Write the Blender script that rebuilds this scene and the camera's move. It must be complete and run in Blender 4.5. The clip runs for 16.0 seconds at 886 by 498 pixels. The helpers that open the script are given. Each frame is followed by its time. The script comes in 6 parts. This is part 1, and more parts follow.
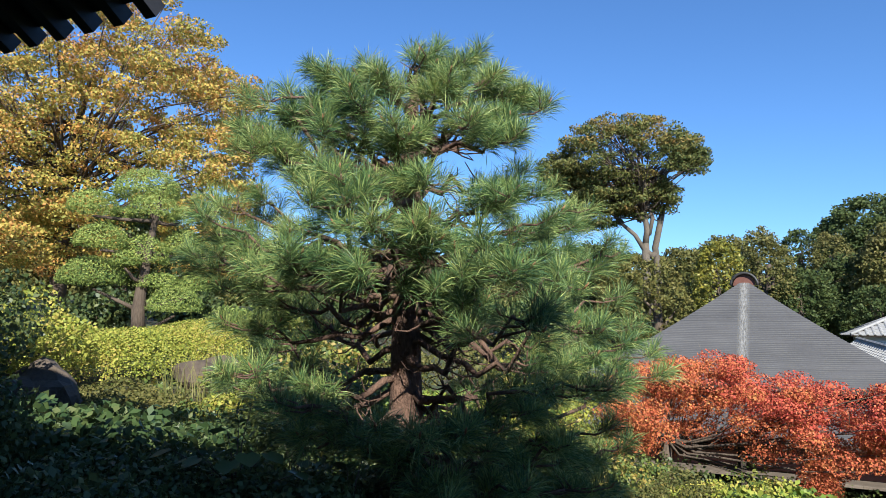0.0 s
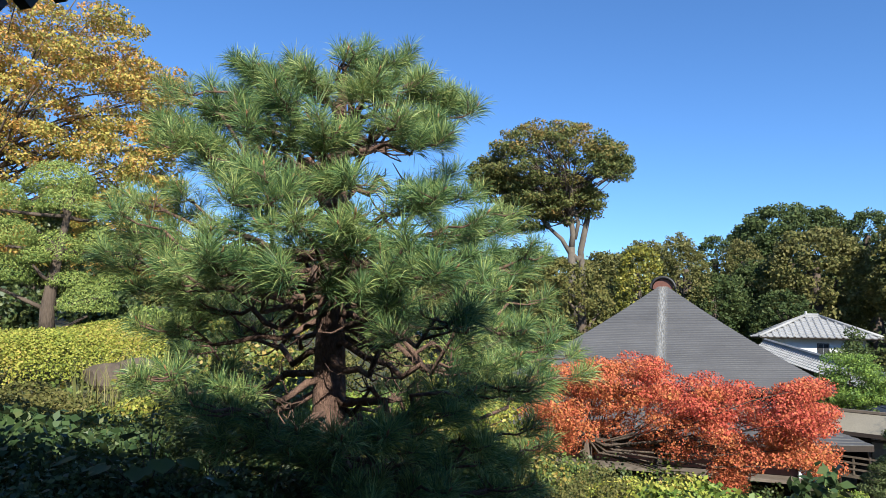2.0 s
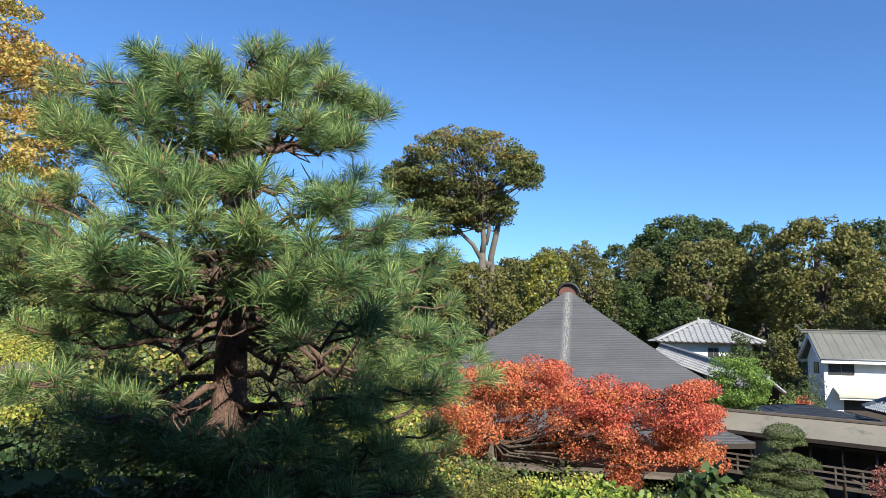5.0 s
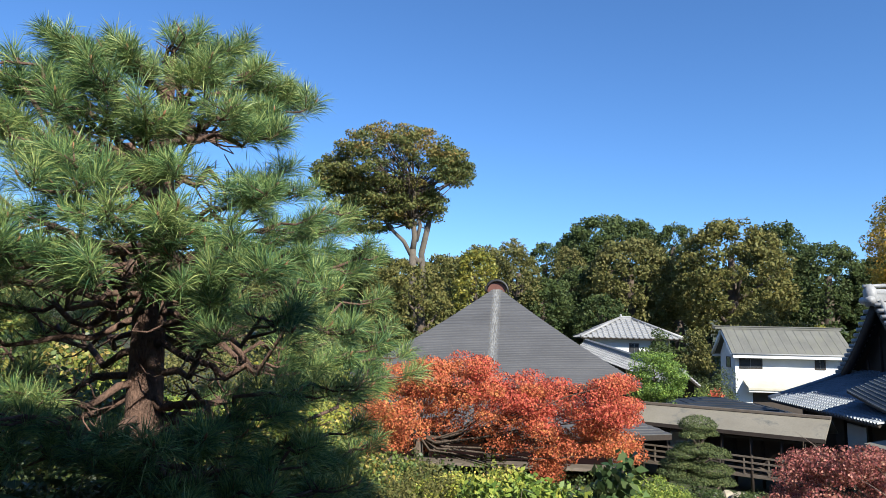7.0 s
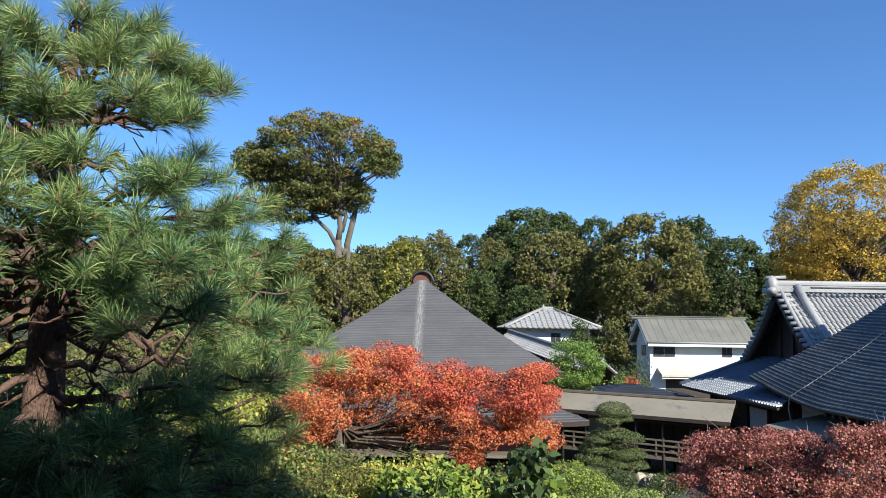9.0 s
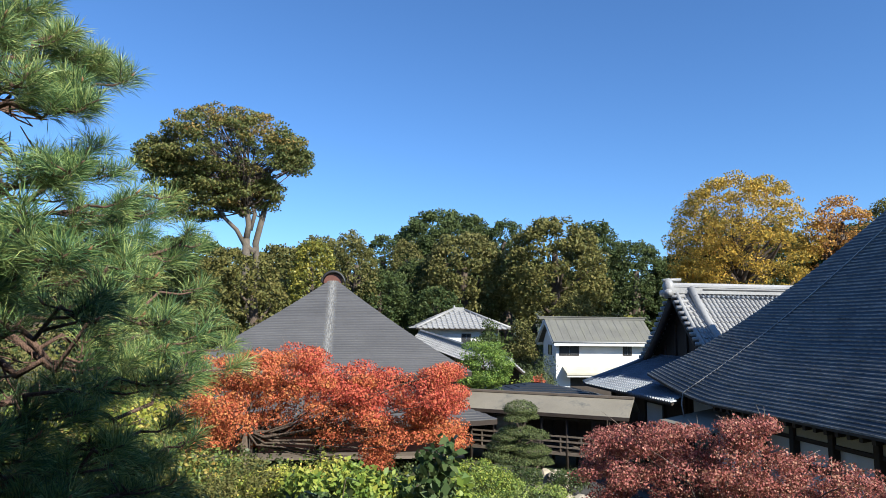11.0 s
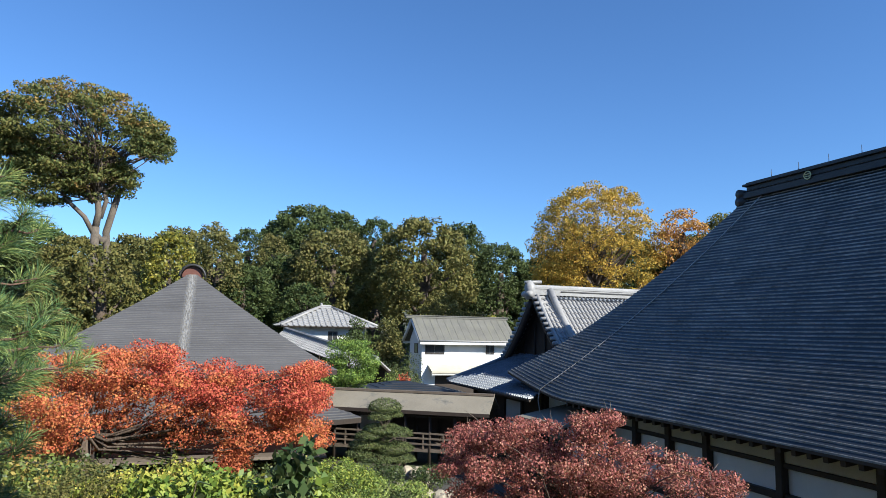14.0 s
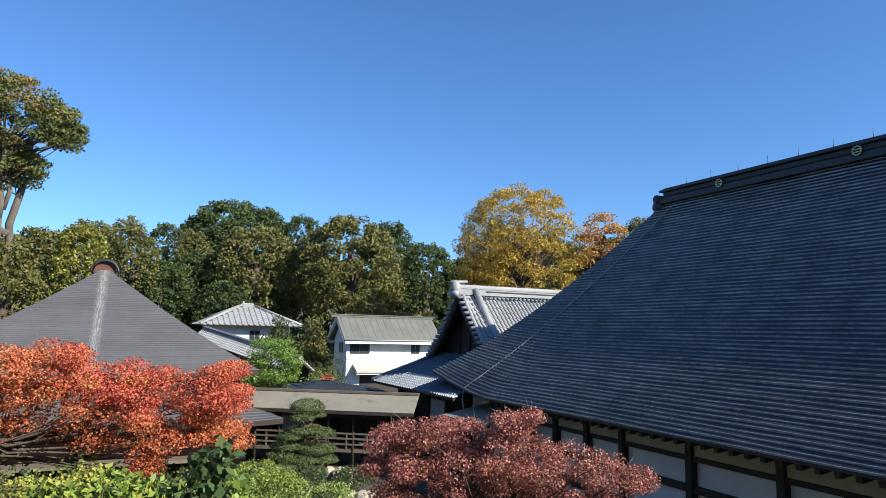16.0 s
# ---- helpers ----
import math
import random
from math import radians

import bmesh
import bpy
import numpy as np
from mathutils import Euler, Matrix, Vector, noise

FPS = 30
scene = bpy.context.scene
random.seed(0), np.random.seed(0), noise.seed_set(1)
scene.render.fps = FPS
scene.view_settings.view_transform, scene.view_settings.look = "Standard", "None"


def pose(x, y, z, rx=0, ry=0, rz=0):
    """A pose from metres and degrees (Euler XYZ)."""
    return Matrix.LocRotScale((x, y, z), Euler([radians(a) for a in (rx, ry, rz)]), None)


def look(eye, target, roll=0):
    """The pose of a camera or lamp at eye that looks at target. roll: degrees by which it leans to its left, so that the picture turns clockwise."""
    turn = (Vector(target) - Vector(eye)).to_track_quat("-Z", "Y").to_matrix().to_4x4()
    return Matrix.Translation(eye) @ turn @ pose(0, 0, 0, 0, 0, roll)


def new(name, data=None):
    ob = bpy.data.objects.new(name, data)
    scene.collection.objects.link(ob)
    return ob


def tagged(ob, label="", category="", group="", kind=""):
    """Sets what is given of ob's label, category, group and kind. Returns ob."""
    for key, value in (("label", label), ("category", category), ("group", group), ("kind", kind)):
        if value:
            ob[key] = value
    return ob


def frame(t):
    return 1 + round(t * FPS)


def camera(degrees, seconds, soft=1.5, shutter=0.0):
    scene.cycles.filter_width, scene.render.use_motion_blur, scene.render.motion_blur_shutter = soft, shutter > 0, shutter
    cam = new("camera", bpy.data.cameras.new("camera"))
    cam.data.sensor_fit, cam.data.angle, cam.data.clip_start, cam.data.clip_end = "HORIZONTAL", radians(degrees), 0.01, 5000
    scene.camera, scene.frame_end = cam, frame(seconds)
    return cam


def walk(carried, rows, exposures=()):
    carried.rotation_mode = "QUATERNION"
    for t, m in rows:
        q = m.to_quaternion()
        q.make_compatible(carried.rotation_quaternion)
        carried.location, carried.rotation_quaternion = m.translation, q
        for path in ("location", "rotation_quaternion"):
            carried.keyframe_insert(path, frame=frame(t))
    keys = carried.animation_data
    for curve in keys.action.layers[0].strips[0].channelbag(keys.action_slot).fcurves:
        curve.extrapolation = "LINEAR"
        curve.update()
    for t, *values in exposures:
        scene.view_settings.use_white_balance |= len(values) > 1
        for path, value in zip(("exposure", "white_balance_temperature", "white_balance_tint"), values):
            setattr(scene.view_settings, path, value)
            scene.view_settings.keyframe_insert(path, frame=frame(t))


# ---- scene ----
cam = camera(67.1, 16.0, soft=0.7)
EYE = 6.3
# seconds, x, y, z from the first eye, yaw, pitch, roll
ROWS = [
    (0, 0, -0, -0, -0.13, 6.84, -1.1),
    (0.5, 0.016, -0.008, 0.001, -1.58, 6.85, -1.07),
    (1, 0.027, -0.003, -0, -3.29, 6.9, -1.1),
    (1.5, 0.036, 0.002, 0.002, -4.83, 6.96, -1.16),
    (2, 0.038, -0.002, 0.002, -6.14, 7.08, -1.18),
    (2.5, 0.046, -0.001, 0.004, -7.32, 7.06, -1.32),
    (3, 0.056, -0.004, 0.005, -8.44, 7.07, -1.47),
    (3.5, 0.057, -0.011, 0.006, -9.76, 7.18, -1.63),
    (4, 0.065, -0.022, -0.001, -11.01, 7.35, -1.51),
    (6.5, 0.102, -0.024, -0, -18.13, 7.57, -1.3),
    (7, 0.115, -0.03, -0.008, -19.65, 7.43, -1.21),
    (7.5, 0.135, -0.038, -0.02, -21.24, 7.24, -0.95),
    (8, 0.154, -0.049, -0.021, -22.86, 7.04, -0.86),
    (10.5, 0.184, -0.067, -0.023, -31.19, 6.83, -0.74),
    (11, 0.179, -0.091, -0.024, -33.43, 6.95, -0.64),
    (11.5, 0.18, -0.108, -0.025, -35.62, 7.09, -0.72),
    (12, 0.186, -0.105, -0.026, -37.6, 7.1, -0.87),
    (12.5, 0.19, -0.104, -0.026, -39.41, 7.01, -0.93),
    (13, 0.193, -0.102, -0.026, -41.02, 6.92, -1),
    (13.5, 0.198, -0.1, -0.028, -42.76, 6.95, -1.2),
    (14, 0.206, -0.1, -0.028, -44.67, 6.99, -1.17),
    (14.5, 0.214, -0.098, -0.029, -46.18, 7, -1.03),
    (15, 0.219, -0.099, -0.028, -47.87, 7.09, -1.05),
    (15.5, 0.223, -0.099, -0.029, -49.44, 7.05, -1.12),
    (16, 0.22, -0.103, -0.031, -50.98, 7.07, -1.28),
]
walk(cam, [(t, pose(x, y, EYE + z, 90 + pitch, roll, yaw)) for t, x, y, z, yaw, pitch, roll in ROWS], [(0.0, 0.94, 5650, 8), (7.0, 0.9, 5650, 8), (16.0, 0.86, 5650, 8)])

# ---- light ----
SUN_EL, SUN_DIR = radians(33.8), Vector((0.16, -0.987, 0))  # towards the sun
world = bpy.data.worlds.new("sky")
scene.world = world
world.use_nodes = True
wn = world.node_tree.nodes
sky = wn.new("ShaderNodeTexSky")
sky.sky_type, sky.sun_disc = "NISHITA", False
sky.sun_elevation, sky.sun_rotation = SUN_EL, math.atan2(SUN_DIR.x, SUN_DIR.y)
sky.air_density, sky.dust_density, sky.ozone_density = 1.0, 0.05, 7.5
wn["Background"].inputs["Strength"].default_value = 0.088
world.node_tree.links.new(sky.outputs[0], wn["Background"].inputs["Color"])
sun = new("sun", bpy.data.lights.new("sun", "SUN"))
sun.data.energy, sun.data.angle, sun.data.color = 5.0, radians(0.53), (1.0, 0.89, 0.70)
sun.matrix_world = look(Vector((0, 0, 60)) + 50 * (SUN_DIR * math.cos(SUN_EL) + Vector((0, 0, math.sin(SUN_EL)))), (0, 0, 60))

# ---- materials ----
def nodes_of(name):
    m = bpy.data.materials.new(name)
    m.use_nodes = True
    nt = m.node_tree
    return m, nt, nt.nodes["Principled BSDF"]


def ramp(nt, fac, stops):
    r = nt.nodes.new("ShaderNodeValToRGB")
    while len(r.color_ramp.elements) < len(stops):
        r.color_ramp.elements.new(0.5)
    for e, (p, c) in zip(r.color_ramp.elements, stops):
        e.position, e.color = p, (*c, 1)
    nt.links.new(fac, r.inputs[0])
    return r.outputs[0]


def tex_noise(nt, scale, detail=5.0, stretch=None, rough=0.6):
    co = nt.nodes.new("ShaderNodeTexCoord")
    n = nt.nodes.new("ShaderNodeTexNoise")
    n.inputs["Scale"].default_value, n.inputs["Detail"].default_value, n.inputs["Roughness"].default_value = scale, detail, rough
    src = co.outputs["Object"]
    if stretch:
        mp = nt.nodes.new("ShaderNodeMapping")
        mp.inputs["Scale"].default_value = stretch
        nt.links.new(src, mp.inputs[0])
        src = mp.outputs[0]
    nt.links.new(src, n.inputs["Vector"])
    return n.outputs[0]


def mix(nt, a, b, fac=0.5, mode="MIX"):
    m = nt.nodes.new("ShaderNodeMix")
    m.data_type, m.blend_type = "RGBA", mode
    for sock, v in ((m.inputs[6], a), (m.inputs[7], b), (m.inputs[0], fac)):
        if isinstance(v, bpy.types.NodeSocket):
            nt.links.new(v, sock)
        elif isinstance(v, tuple):
            sock.default_value = (*v, 1)
        else:
            sock.default_value = v
    return m.outputs[2]


def surface(name, dark, light, rough=0.8, fine=30.0, broad=1.5, bump=0.3, metal=0.0, stretch=None, dist=0.01, wear=None, wear_at=(0.62, 0.72), wear_scale=4.0, wear_stretch=None, per_object=0.0, spec=None):
    """Grain between two colours, broad stains, wear with a shape of its own, and fine relief."""
    m, nt, b = nodes_of(name)
    fine_n, broad_n = tex_noise(nt, fine, 6, stretch), tex_noise(nt, broad, 4)
    c = ramp(nt, fine_n, [(0.3, dark), (0.7, light)])
    c2 = ramp(nt, broad_n, [(0.3, tuple(0.72 * v for v in dark)), (0.7, light)])
    col = mix(nt, c, c2, 0.45)
    if wear:
        w = ramp(nt, tex_noise(nt, wear_scale, 6, wear_stretch, 0.7), [(wear_at[0], (0, 0, 0)), (wear_at[1], (1, 1, 1))])
        col = mix(nt, col, wear, w)
    if per_object:
        oi = nt.nodes.new("ShaderNodeObjectInfo")
        v = ramp(nt, oi.outputs["Random"], [(0, (1 - per_object,) * 3), (1, (1, 1, 1))])
        col = mix(nt, col, v, 1.0, "MULTIPLY")
    nt.links.new(col, b.inputs["Base Color"])
    b.inputs["Roughness"].default_value, b.inputs["Metallic"].default_value = rough, metal
    if spec is not None:
        b.inputs["Specular IOR Level"].default_value = spec
    bp = nt.nodes.new("ShaderNodeBump")
    bp.inputs["Strength"].default_value, bp.inputs["Distance"].default_value = bump, dist
    nt.links.new(fine_n, bp.inputs["Height"])
    nt.links.new(bp.outputs[0], b.inputs["Normal"])
    return m


def foliage(name, stops, through_light=0.35, rough=0.5, broad=0.6, spec=0.4):
    """Leaves whose colour varies leaf by leaf and in broad patches; they let some light through."""
    m, nt, b = nodes_of(name)
    g = nt.nodes.new("ShaderNodeNewGeometry")
    n = tex_noise(nt, broad, 3)
    mx = nt.nodes.new("ShaderNodeMath")
    mx.operation = "MULTIPLY_ADD"
    nt.links.new(g.outputs["Random Per Island"], mx.inputs[0])
    mx.inputs[1].default_value = 0.72
    nt.links.new(n, mx.inputs[2])
    sub = nt.nodes.new("ShaderNodeMath")
    sub.operation = "SUBTRACT"
    nt.links.new(mx.outputs[0], sub.inputs[0])
    sub.inputs[1].default_value = 0.36
    k = len(stops) - 1
    col = ramp(nt, sub.outputs[0], [(0.15 + 0.7 * i / k, c) for i, c in enumerate(stops)])
    nt.links.new(col, b.inputs["Base Color"])
    b.inputs["Roughness"].default_value, b.inputs["Specular IOR Level"].default_value = rough, spec
    tr = nt.nodes.new("ShaderNodeBsdfTranslucent")
    nt.links.new(mix(nt, col, (1.0, 1.0, 0.5), 0.15), tr.inputs["Color"])
    ms = nt.nodes.new("ShaderNodeMixShader")
    ms.inputs[0].default_value = 0.6 * through_light
    nt.links.new(b.outputs[0], ms.inputs[1])
    nt.links.new(tr.outputs[0], ms.inputs[2])
    nt.links.new(ms.outputs[0], nt.nodes["Material Output"].inputs["Surface"])
    return m


SOIL = surface("garden_soil", (0.035, 0.03, 0.018), (0.10, 0.085, 0.045), 0.95, 9, 0.25, 0.8, dist=0.05, wear=(0.05, 0.075, 0.02), wear_at=(0.45, 0.6), wear_scale=0.5)
GRAVEL = surface("grey_garden_gravel", (0.035, 0.034, 0.03), (0.085, 0.08, 0.07), 0.95, 60, 1.0, 0.5)
COPPER = surface("grey_roof_sheet", (0.075, 0.072, 0.075), (0.125, 0.12, 0.122), 0.6, 14, 0.5, 0.15, stretch=(1, 1, 6), wear=(0.34, 0.335, 0.33), wear_at=(0.73, 0.76), wear_scale=8, per_object=0.22)
NAVY = surface("dark_slate_roof_sheet", (0.016, 0.018, 0.021), (0.040, 0.044, 0.050), 0.42, 12, 0.45, 0.15, stretch=(1, 1, 6), wear=(0.30, 0.31, 0.32), wear_at=(0.735, 0.76), wear_scale=7, per_object=0.3)
RUST = surface("brown_copper_sheet", (0.10, 0.035, 0.022), (0.16, 0.06, 0.04), 0.6, 20, 2, 0.2)
# pale edges: light caught on worn course lips, put into the colour
LITEDGE = surface("lit_worn_slate_edge", (0.04, 0.041, 0.042), (0.40, 0.39, 0.37), 0.5, 5, 0.9, 0.2, stretch=(1, 1, 2))
LITGREY = surface("lit_worn_grey_edge", (0.085, 0.083, 0.084), (0.15, 0.147, 0.145), 0.6, 9, 0.7, 0.2)
DARKRIDGE = surface("black_ridge_sheet", (0.018, 0.017, 0.018), (0.04, 0.038, 0.038), 0.5, 20, 1.5, 0.2)
TILE = surface("silver_grey_roof_tile", (0.24, 0.235, 0.235), (0.40, 0.39, 0.38), 0.5, 12, 0.8, 0.2, wear=(0.13, 0.13, 0.14), wear_at=(0.6, 0.7), wear_scale=2.5)
TILEDARK = surface("blue_grey_roof_tile", (0.10, 0.115, 0.14), (0.19, 0.21, 0.25), 0.4, 12, 0.8, 0.2)
KURAROOF = surface("mossy_grey_roof_sheet", (0.115, 0.112, 0.10), (0.185, 0.178, 0.155), 0.8, 12, 0.7, 0.2, wear=(0.16, 0.155, 0.12), wear_at=(0.5, 0.68), wear_scale=0.9, wear_stretch=(3, 1, 0.6))
CORRROOF = surface("weathered_roof_sheet", (0.19, 0.165, 0.125), (0.28, 0.25, 0.195), 0.75, 18, 0.6, 0.2, wear=(0.10, 0.10, 0.09), wear_at=(0.55, 0.7), wear_scale=1.2)
PLASTER = surface("white_plaster", (0.74, 0.74, 0.73), (0.82, 0.82, 0.81), 0.9, 40, 0.6, 0.12, wear=(0.66, 0.66, 0.65), wear_at=(0.6, 0.8), wear_scale=0.8, wear_stretch=(2, 2, 0.4))
CREAM = surface("cream_board", (0.46, 0.42, 0.33), (0.56, 0.52, 0.42), 0.85, 25, 1, 0.1)
DARKWOOD = surface("dark_stained_wood", (0.022, 0.015, 0.011), (0.055, 0.038, 0.028), 0.7, 8, 2, 0.4, stretch=(8, 8, 1))
OLDWOOD = surface("weathered_wood", (0.10, 0.075, 0.055), (0.20, 0.16, 0.125), 0.85, 10, 2, 0.4, stretch=(6, 6, 1))
GLASS_DARK = surface("dark_window_pane", (0.035, 0.037, 0.04), (0.06, 0.062, 0.066), 0.35, 3, 0.5, 0.02, spec=0.2)
GREENPANE = surface("green_window_pane", (0.10, 0.15, 0.05), (0.14, 0.19, 0.07), 0.3, 3, 0.5, 0.02)
BRASS = surface("gilded_crest", (0.55, 0.52, 0.26), (0.70, 0.66, 0.36), 0.5, 20, 3, 0.1)
IRON = surface("iron_rod", (0.03, 0.03, 0.03), (0.06, 0.06, 0.06), 0.5, 20, 3, 0.1, metal=0.6)
STONE = surface("brown_garden_stone", (0.06, 0.045, 0.035), (0.15, 0.115, 0.085), 0.9, 6, 1.2, 0.8, dist=0.05)
PALESTONE = surface("pale_garden_stone", (0.28, 0.24, 0.18), (0.46, 0.40, 0.31), 0.9, 6, 1.5, 0.8, dist=0.04)
BARK = surface("grey_brown_bark", (0.05, 0.035, 0.025), (0.16, 0.12, 0.09), 0.95, 7, 1.5, 1.0, stretch=(4, 4, 1), dist=0.03)
PINEBARK = surface("red_brown_pine_bark", (0.045, 0.026, 0.020), (0.26, 0.155, 0.11), 0.95, 22, 4, 1.0, stretch=(2.2, 2.2, 1), dist=0.03)
PALEBARK = surface("pale_grey_bark", (0.06, 0.05, 0.04), (0.19, 0.155, 0.12), 0.95, 6, 1.0, 0.8, stretch=(4, 4, 1), dist=0.03)
TWIG = surface("bare_twig", (0.16, 0.12, 0.09), (0.30, 0.24, 0.19), 0.9, 12, 3, 0.3)

NEEDLE = foliage("pine_needles", [(0.040, 0.095, 0.042), (0.100, 0.178, 0.064), (0.200, 0.285, 0.085), (0.38, 0.42, 0.14)], 0.2, 0.45, 1.3, 0.3)
BUD = surface("pine_buds", (0.24, 0.11, 0.05), (0.42, 0.22, 0.11), 0.8, 30, 4, 0.2)
F_FOREST = foliage("evergreen_leaves", [(0.0394, 0.0615, 0.0197), (0.0558, 0.0804, 0.0238), (0.0754, 0.1, 0.0295), (0.102, 0.125, 0.0394)], 0.28, 0.6, 0.15, 0.2)
F_OLIVE = foliage("olive_leaves", [(0.082, 0.0886, 0.0246), (0.119, 0.119, 0.0328), (0.156, 0.146, 0.0443), (0.197, 0.172, 0.0615)], 0.3, 0.6, 0.2, 0.2)
F_YELLOWGREEN = foliage("yellow_green_leaves", [(0.09, 0.11, 0.022), (0.17, 0.18, 0.030), (0.26, 0.24, 0.036), (0.36, 0.30, 0.045)], 0.38, 0.5, 0.3)
F_BROWN = foliage("turning_brown_leaves", [(0.0855, 0.0945, 0.027), (0.131, 0.128, 0.0342), (0.18, 0.151, 0.0432), (0.162, 0.162, 0.0468)], 0.34, 0.6, 0.2, 0.2)
F_OAK = foliage("golden_green_leaves", [(0.22, 0.235, 0.055), (0.36, 0.33, 0.075), (0.49, 0.39, 0.09), (0.58, 0.38, 0.10), (0.58, 0.29, 0.095)], 0.45, 0.6, 0.25, 0.2)
F_GOLD = foliage("golden_leaves", [(0.211, 0.167, 0.0352), (0.387, 0.273, 0.0405), (0.528, 0.352, 0.0484), (0.546, 0.317, 0.0528)], 0.4, 0.6, 0.3, 0.2)
F_RUSSET = foliage("russet_leaves", [(0.28, 0.16, 0.055), (0.44, 0.22, 0.07), (0.56, 0.28, 0.075), (0.56, 0.33, 0.075)], 0.4, 0.6, 0.3, 0.2)
F_TALL = foliage("dusky_green_leaves", [(0.055, 0.082, 0.026), (0.10, 0.122, 0.035), (0.155, 0.16, 0.046), (0.20, 0.18, 0.056)], 0.36, 0.6, 0.2, 0.2)
F_BRONZE = foliage("bronze_leaves", [(0.11, 0.115, 0.03), (0.185, 0.165, 0.045), (0.25, 0.19, 0.055), (0.31, 0.18, 0.06)], 0.36, 0.6, 0.2, 0.2)
F_MAPLE = foliage("orange_red_maple_leaves", [(0.38, 0.085, 0.045), (0.50, 0.130, 0.062), (0.57, 0.185, 0.074), (0.58, 0.26, 0.085)], 0.35, 0.65, 0.6, 0.2)
F_MAPLERED = foliage("red_maple_leaves", [(0.37, 0.058, 0.045), (0.49, 0.092, 0.062), (0.55, 0.132, 0.074), (0.57, 0.20, 0.082)], 0.35, 0.65, 0.8, 0.2)
F_PURPLE = foliage("dull_crimson_maple_leaves", [(0.13, 0.036, 0.034), (0.27, 0.075, 0.066), (0.40, 0.14, 0.115), (0.47, 0.26, 0.17)], 0.3, 0.6, 0.8, 0.3)
F_NIWAKI = foliage("clipped_green_leaves", [(0.095, 0.15, 0.038), (0.17, 0.235, 0.056), (0.26, 0.32, 0.075), (0.35, 0.39, 0.10)], 0.3, 0.55, 0.8, 0.25)
F_LAYER = foliage("layered_evergreen_leaves", [(0.06, 0.115, 0.026), (0.115, 0.19, 0.036), (0.18, 0.27, 0.046), (0.25, 0.34, 0.06)], 0.3, 0.5, 1.0, 0.3)
F_CLOUDPINE = foliage("clipped_pine_needles", [(0.045, 0.066, 0.024), (0.078, 0.102, 0.034), (0.11, 0.135, 0.046), (0.155, 0.17, 0.062)], 0.25, 0.55, 1.2, 0.25)
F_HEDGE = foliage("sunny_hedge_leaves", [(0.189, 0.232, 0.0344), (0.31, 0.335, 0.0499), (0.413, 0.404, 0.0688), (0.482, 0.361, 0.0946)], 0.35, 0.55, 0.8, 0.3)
# dark green lowered further, so the colour itself holds part of the shade
F_SHRUB = foliage("shade_darkened_shrub_leaves", [(0.0306, 0.0544, 0.019), (0.053, 0.0816, 0.0258), (0.085, 0.112, 0.0326), (0.122, 0.143, 0.0422)], 0.28, 0.45, 1.0, 0.4)
F_BRIGHT = foliage("bright_green_leaves", [(0.09, 0.15, 0.028), (0.16, 0.23, 0.036), (0.25, 0.31, 0.048), (0.36, 0.36, 0.06)], 0.35, 0.5, 1.4, 0.3)
F_BROADLEAF = foliage("broad_green_leaves", [(0.036, 0.068, 0.024), (0.056, 0.096, 0.032), (0.08, 0.12, 0.04), (0.12, 0.144, 0.0496)], 0.3, 0.5, 1.2, 0.3)
F_GROUND = foliage("undergrowth_leaves", [(0.056, 0.098, 0.0252), (0.126, 0.168, 0.035), (0.238, 0.252, 0.049), (0.364, 0.252, 0.063)], 0.3, 0.5, 0.6)
F_REEDS = foliage("dry_grass_blades", [(0.10, 0.12, 0.03), (0.18, 0.18, 0.05), (0.28, 0.24, 0.09)], 0.3, 0.6, 0.9)

# ---- mesh helpers ----
rng = np.random.default_rng(7)
AXIS = 25.0  # degrees by which the temple's axes are turned from the world's
E1 = np.array((math.sin(radians(AXIS)), math.cos(radians(AXIS)), 0.0))
E2 = np.array((math.cos(radians(AXIS)), -math.sin(radians(AXIS)), 0.0))


def polar(az, dist, z=0.0):
    """A place by its bearing (degrees, to the left of the first view) and distance."""
    return Vector((-dist * math.sin(radians(az)), dist * math.cos(radians(az)), z))


def smooth(a, b, v):
    t = np.clip((v - a) / (b - a), 0, 1)
    return t * t * (3 - 2 * t)


def land(x, y):
    """The ground's height: a terrace round the eye that falls to the temple garden, a hill behind."""
    x, y = np.asarray(x, float), np.asarray(y, float)
    s, q, d = x * E1[0] + y * E1[1], x * E2[0] + y * E2[1], np.hypot(x, y)
    az = np.degrees(np.arctan2(-x, y))
    rho = np.sqrt(np.maximum(s, 0) ** 2 + (1.25 * np.maximum(q, 0)) ** 2)
    low = 4.75 * (1 - smooth(2.5, 19, rho))
    high = 4.75 + 1.1 * smooth(8, 20, d) + 2.0 * smooth(22, 60, d)
    left = np.maximum(smooth(-10, 12, az), smooth(-150, -175, az))
    h = low * (1 - left) + high * left
    return h + 5.0 * smooth(75, 140, d) + 22 * smooth(140, 420, d) * (1 - smooth(900, 2500, d))


def ground_z(p):
    return float(land(p[0], p[1]))


def mesh_from(name, verts, faces, material, smooth_faces=False):
    me = bpy.data.meshes.new(name)
    me.from_pydata([tuple(v) for v in verts], [], faces)
    me.update()
    me.materials.append(material)
    if smooth_faces:
        me.polygons.foreach_set("use_smooth", [True] * len(me.polygons))
    return me


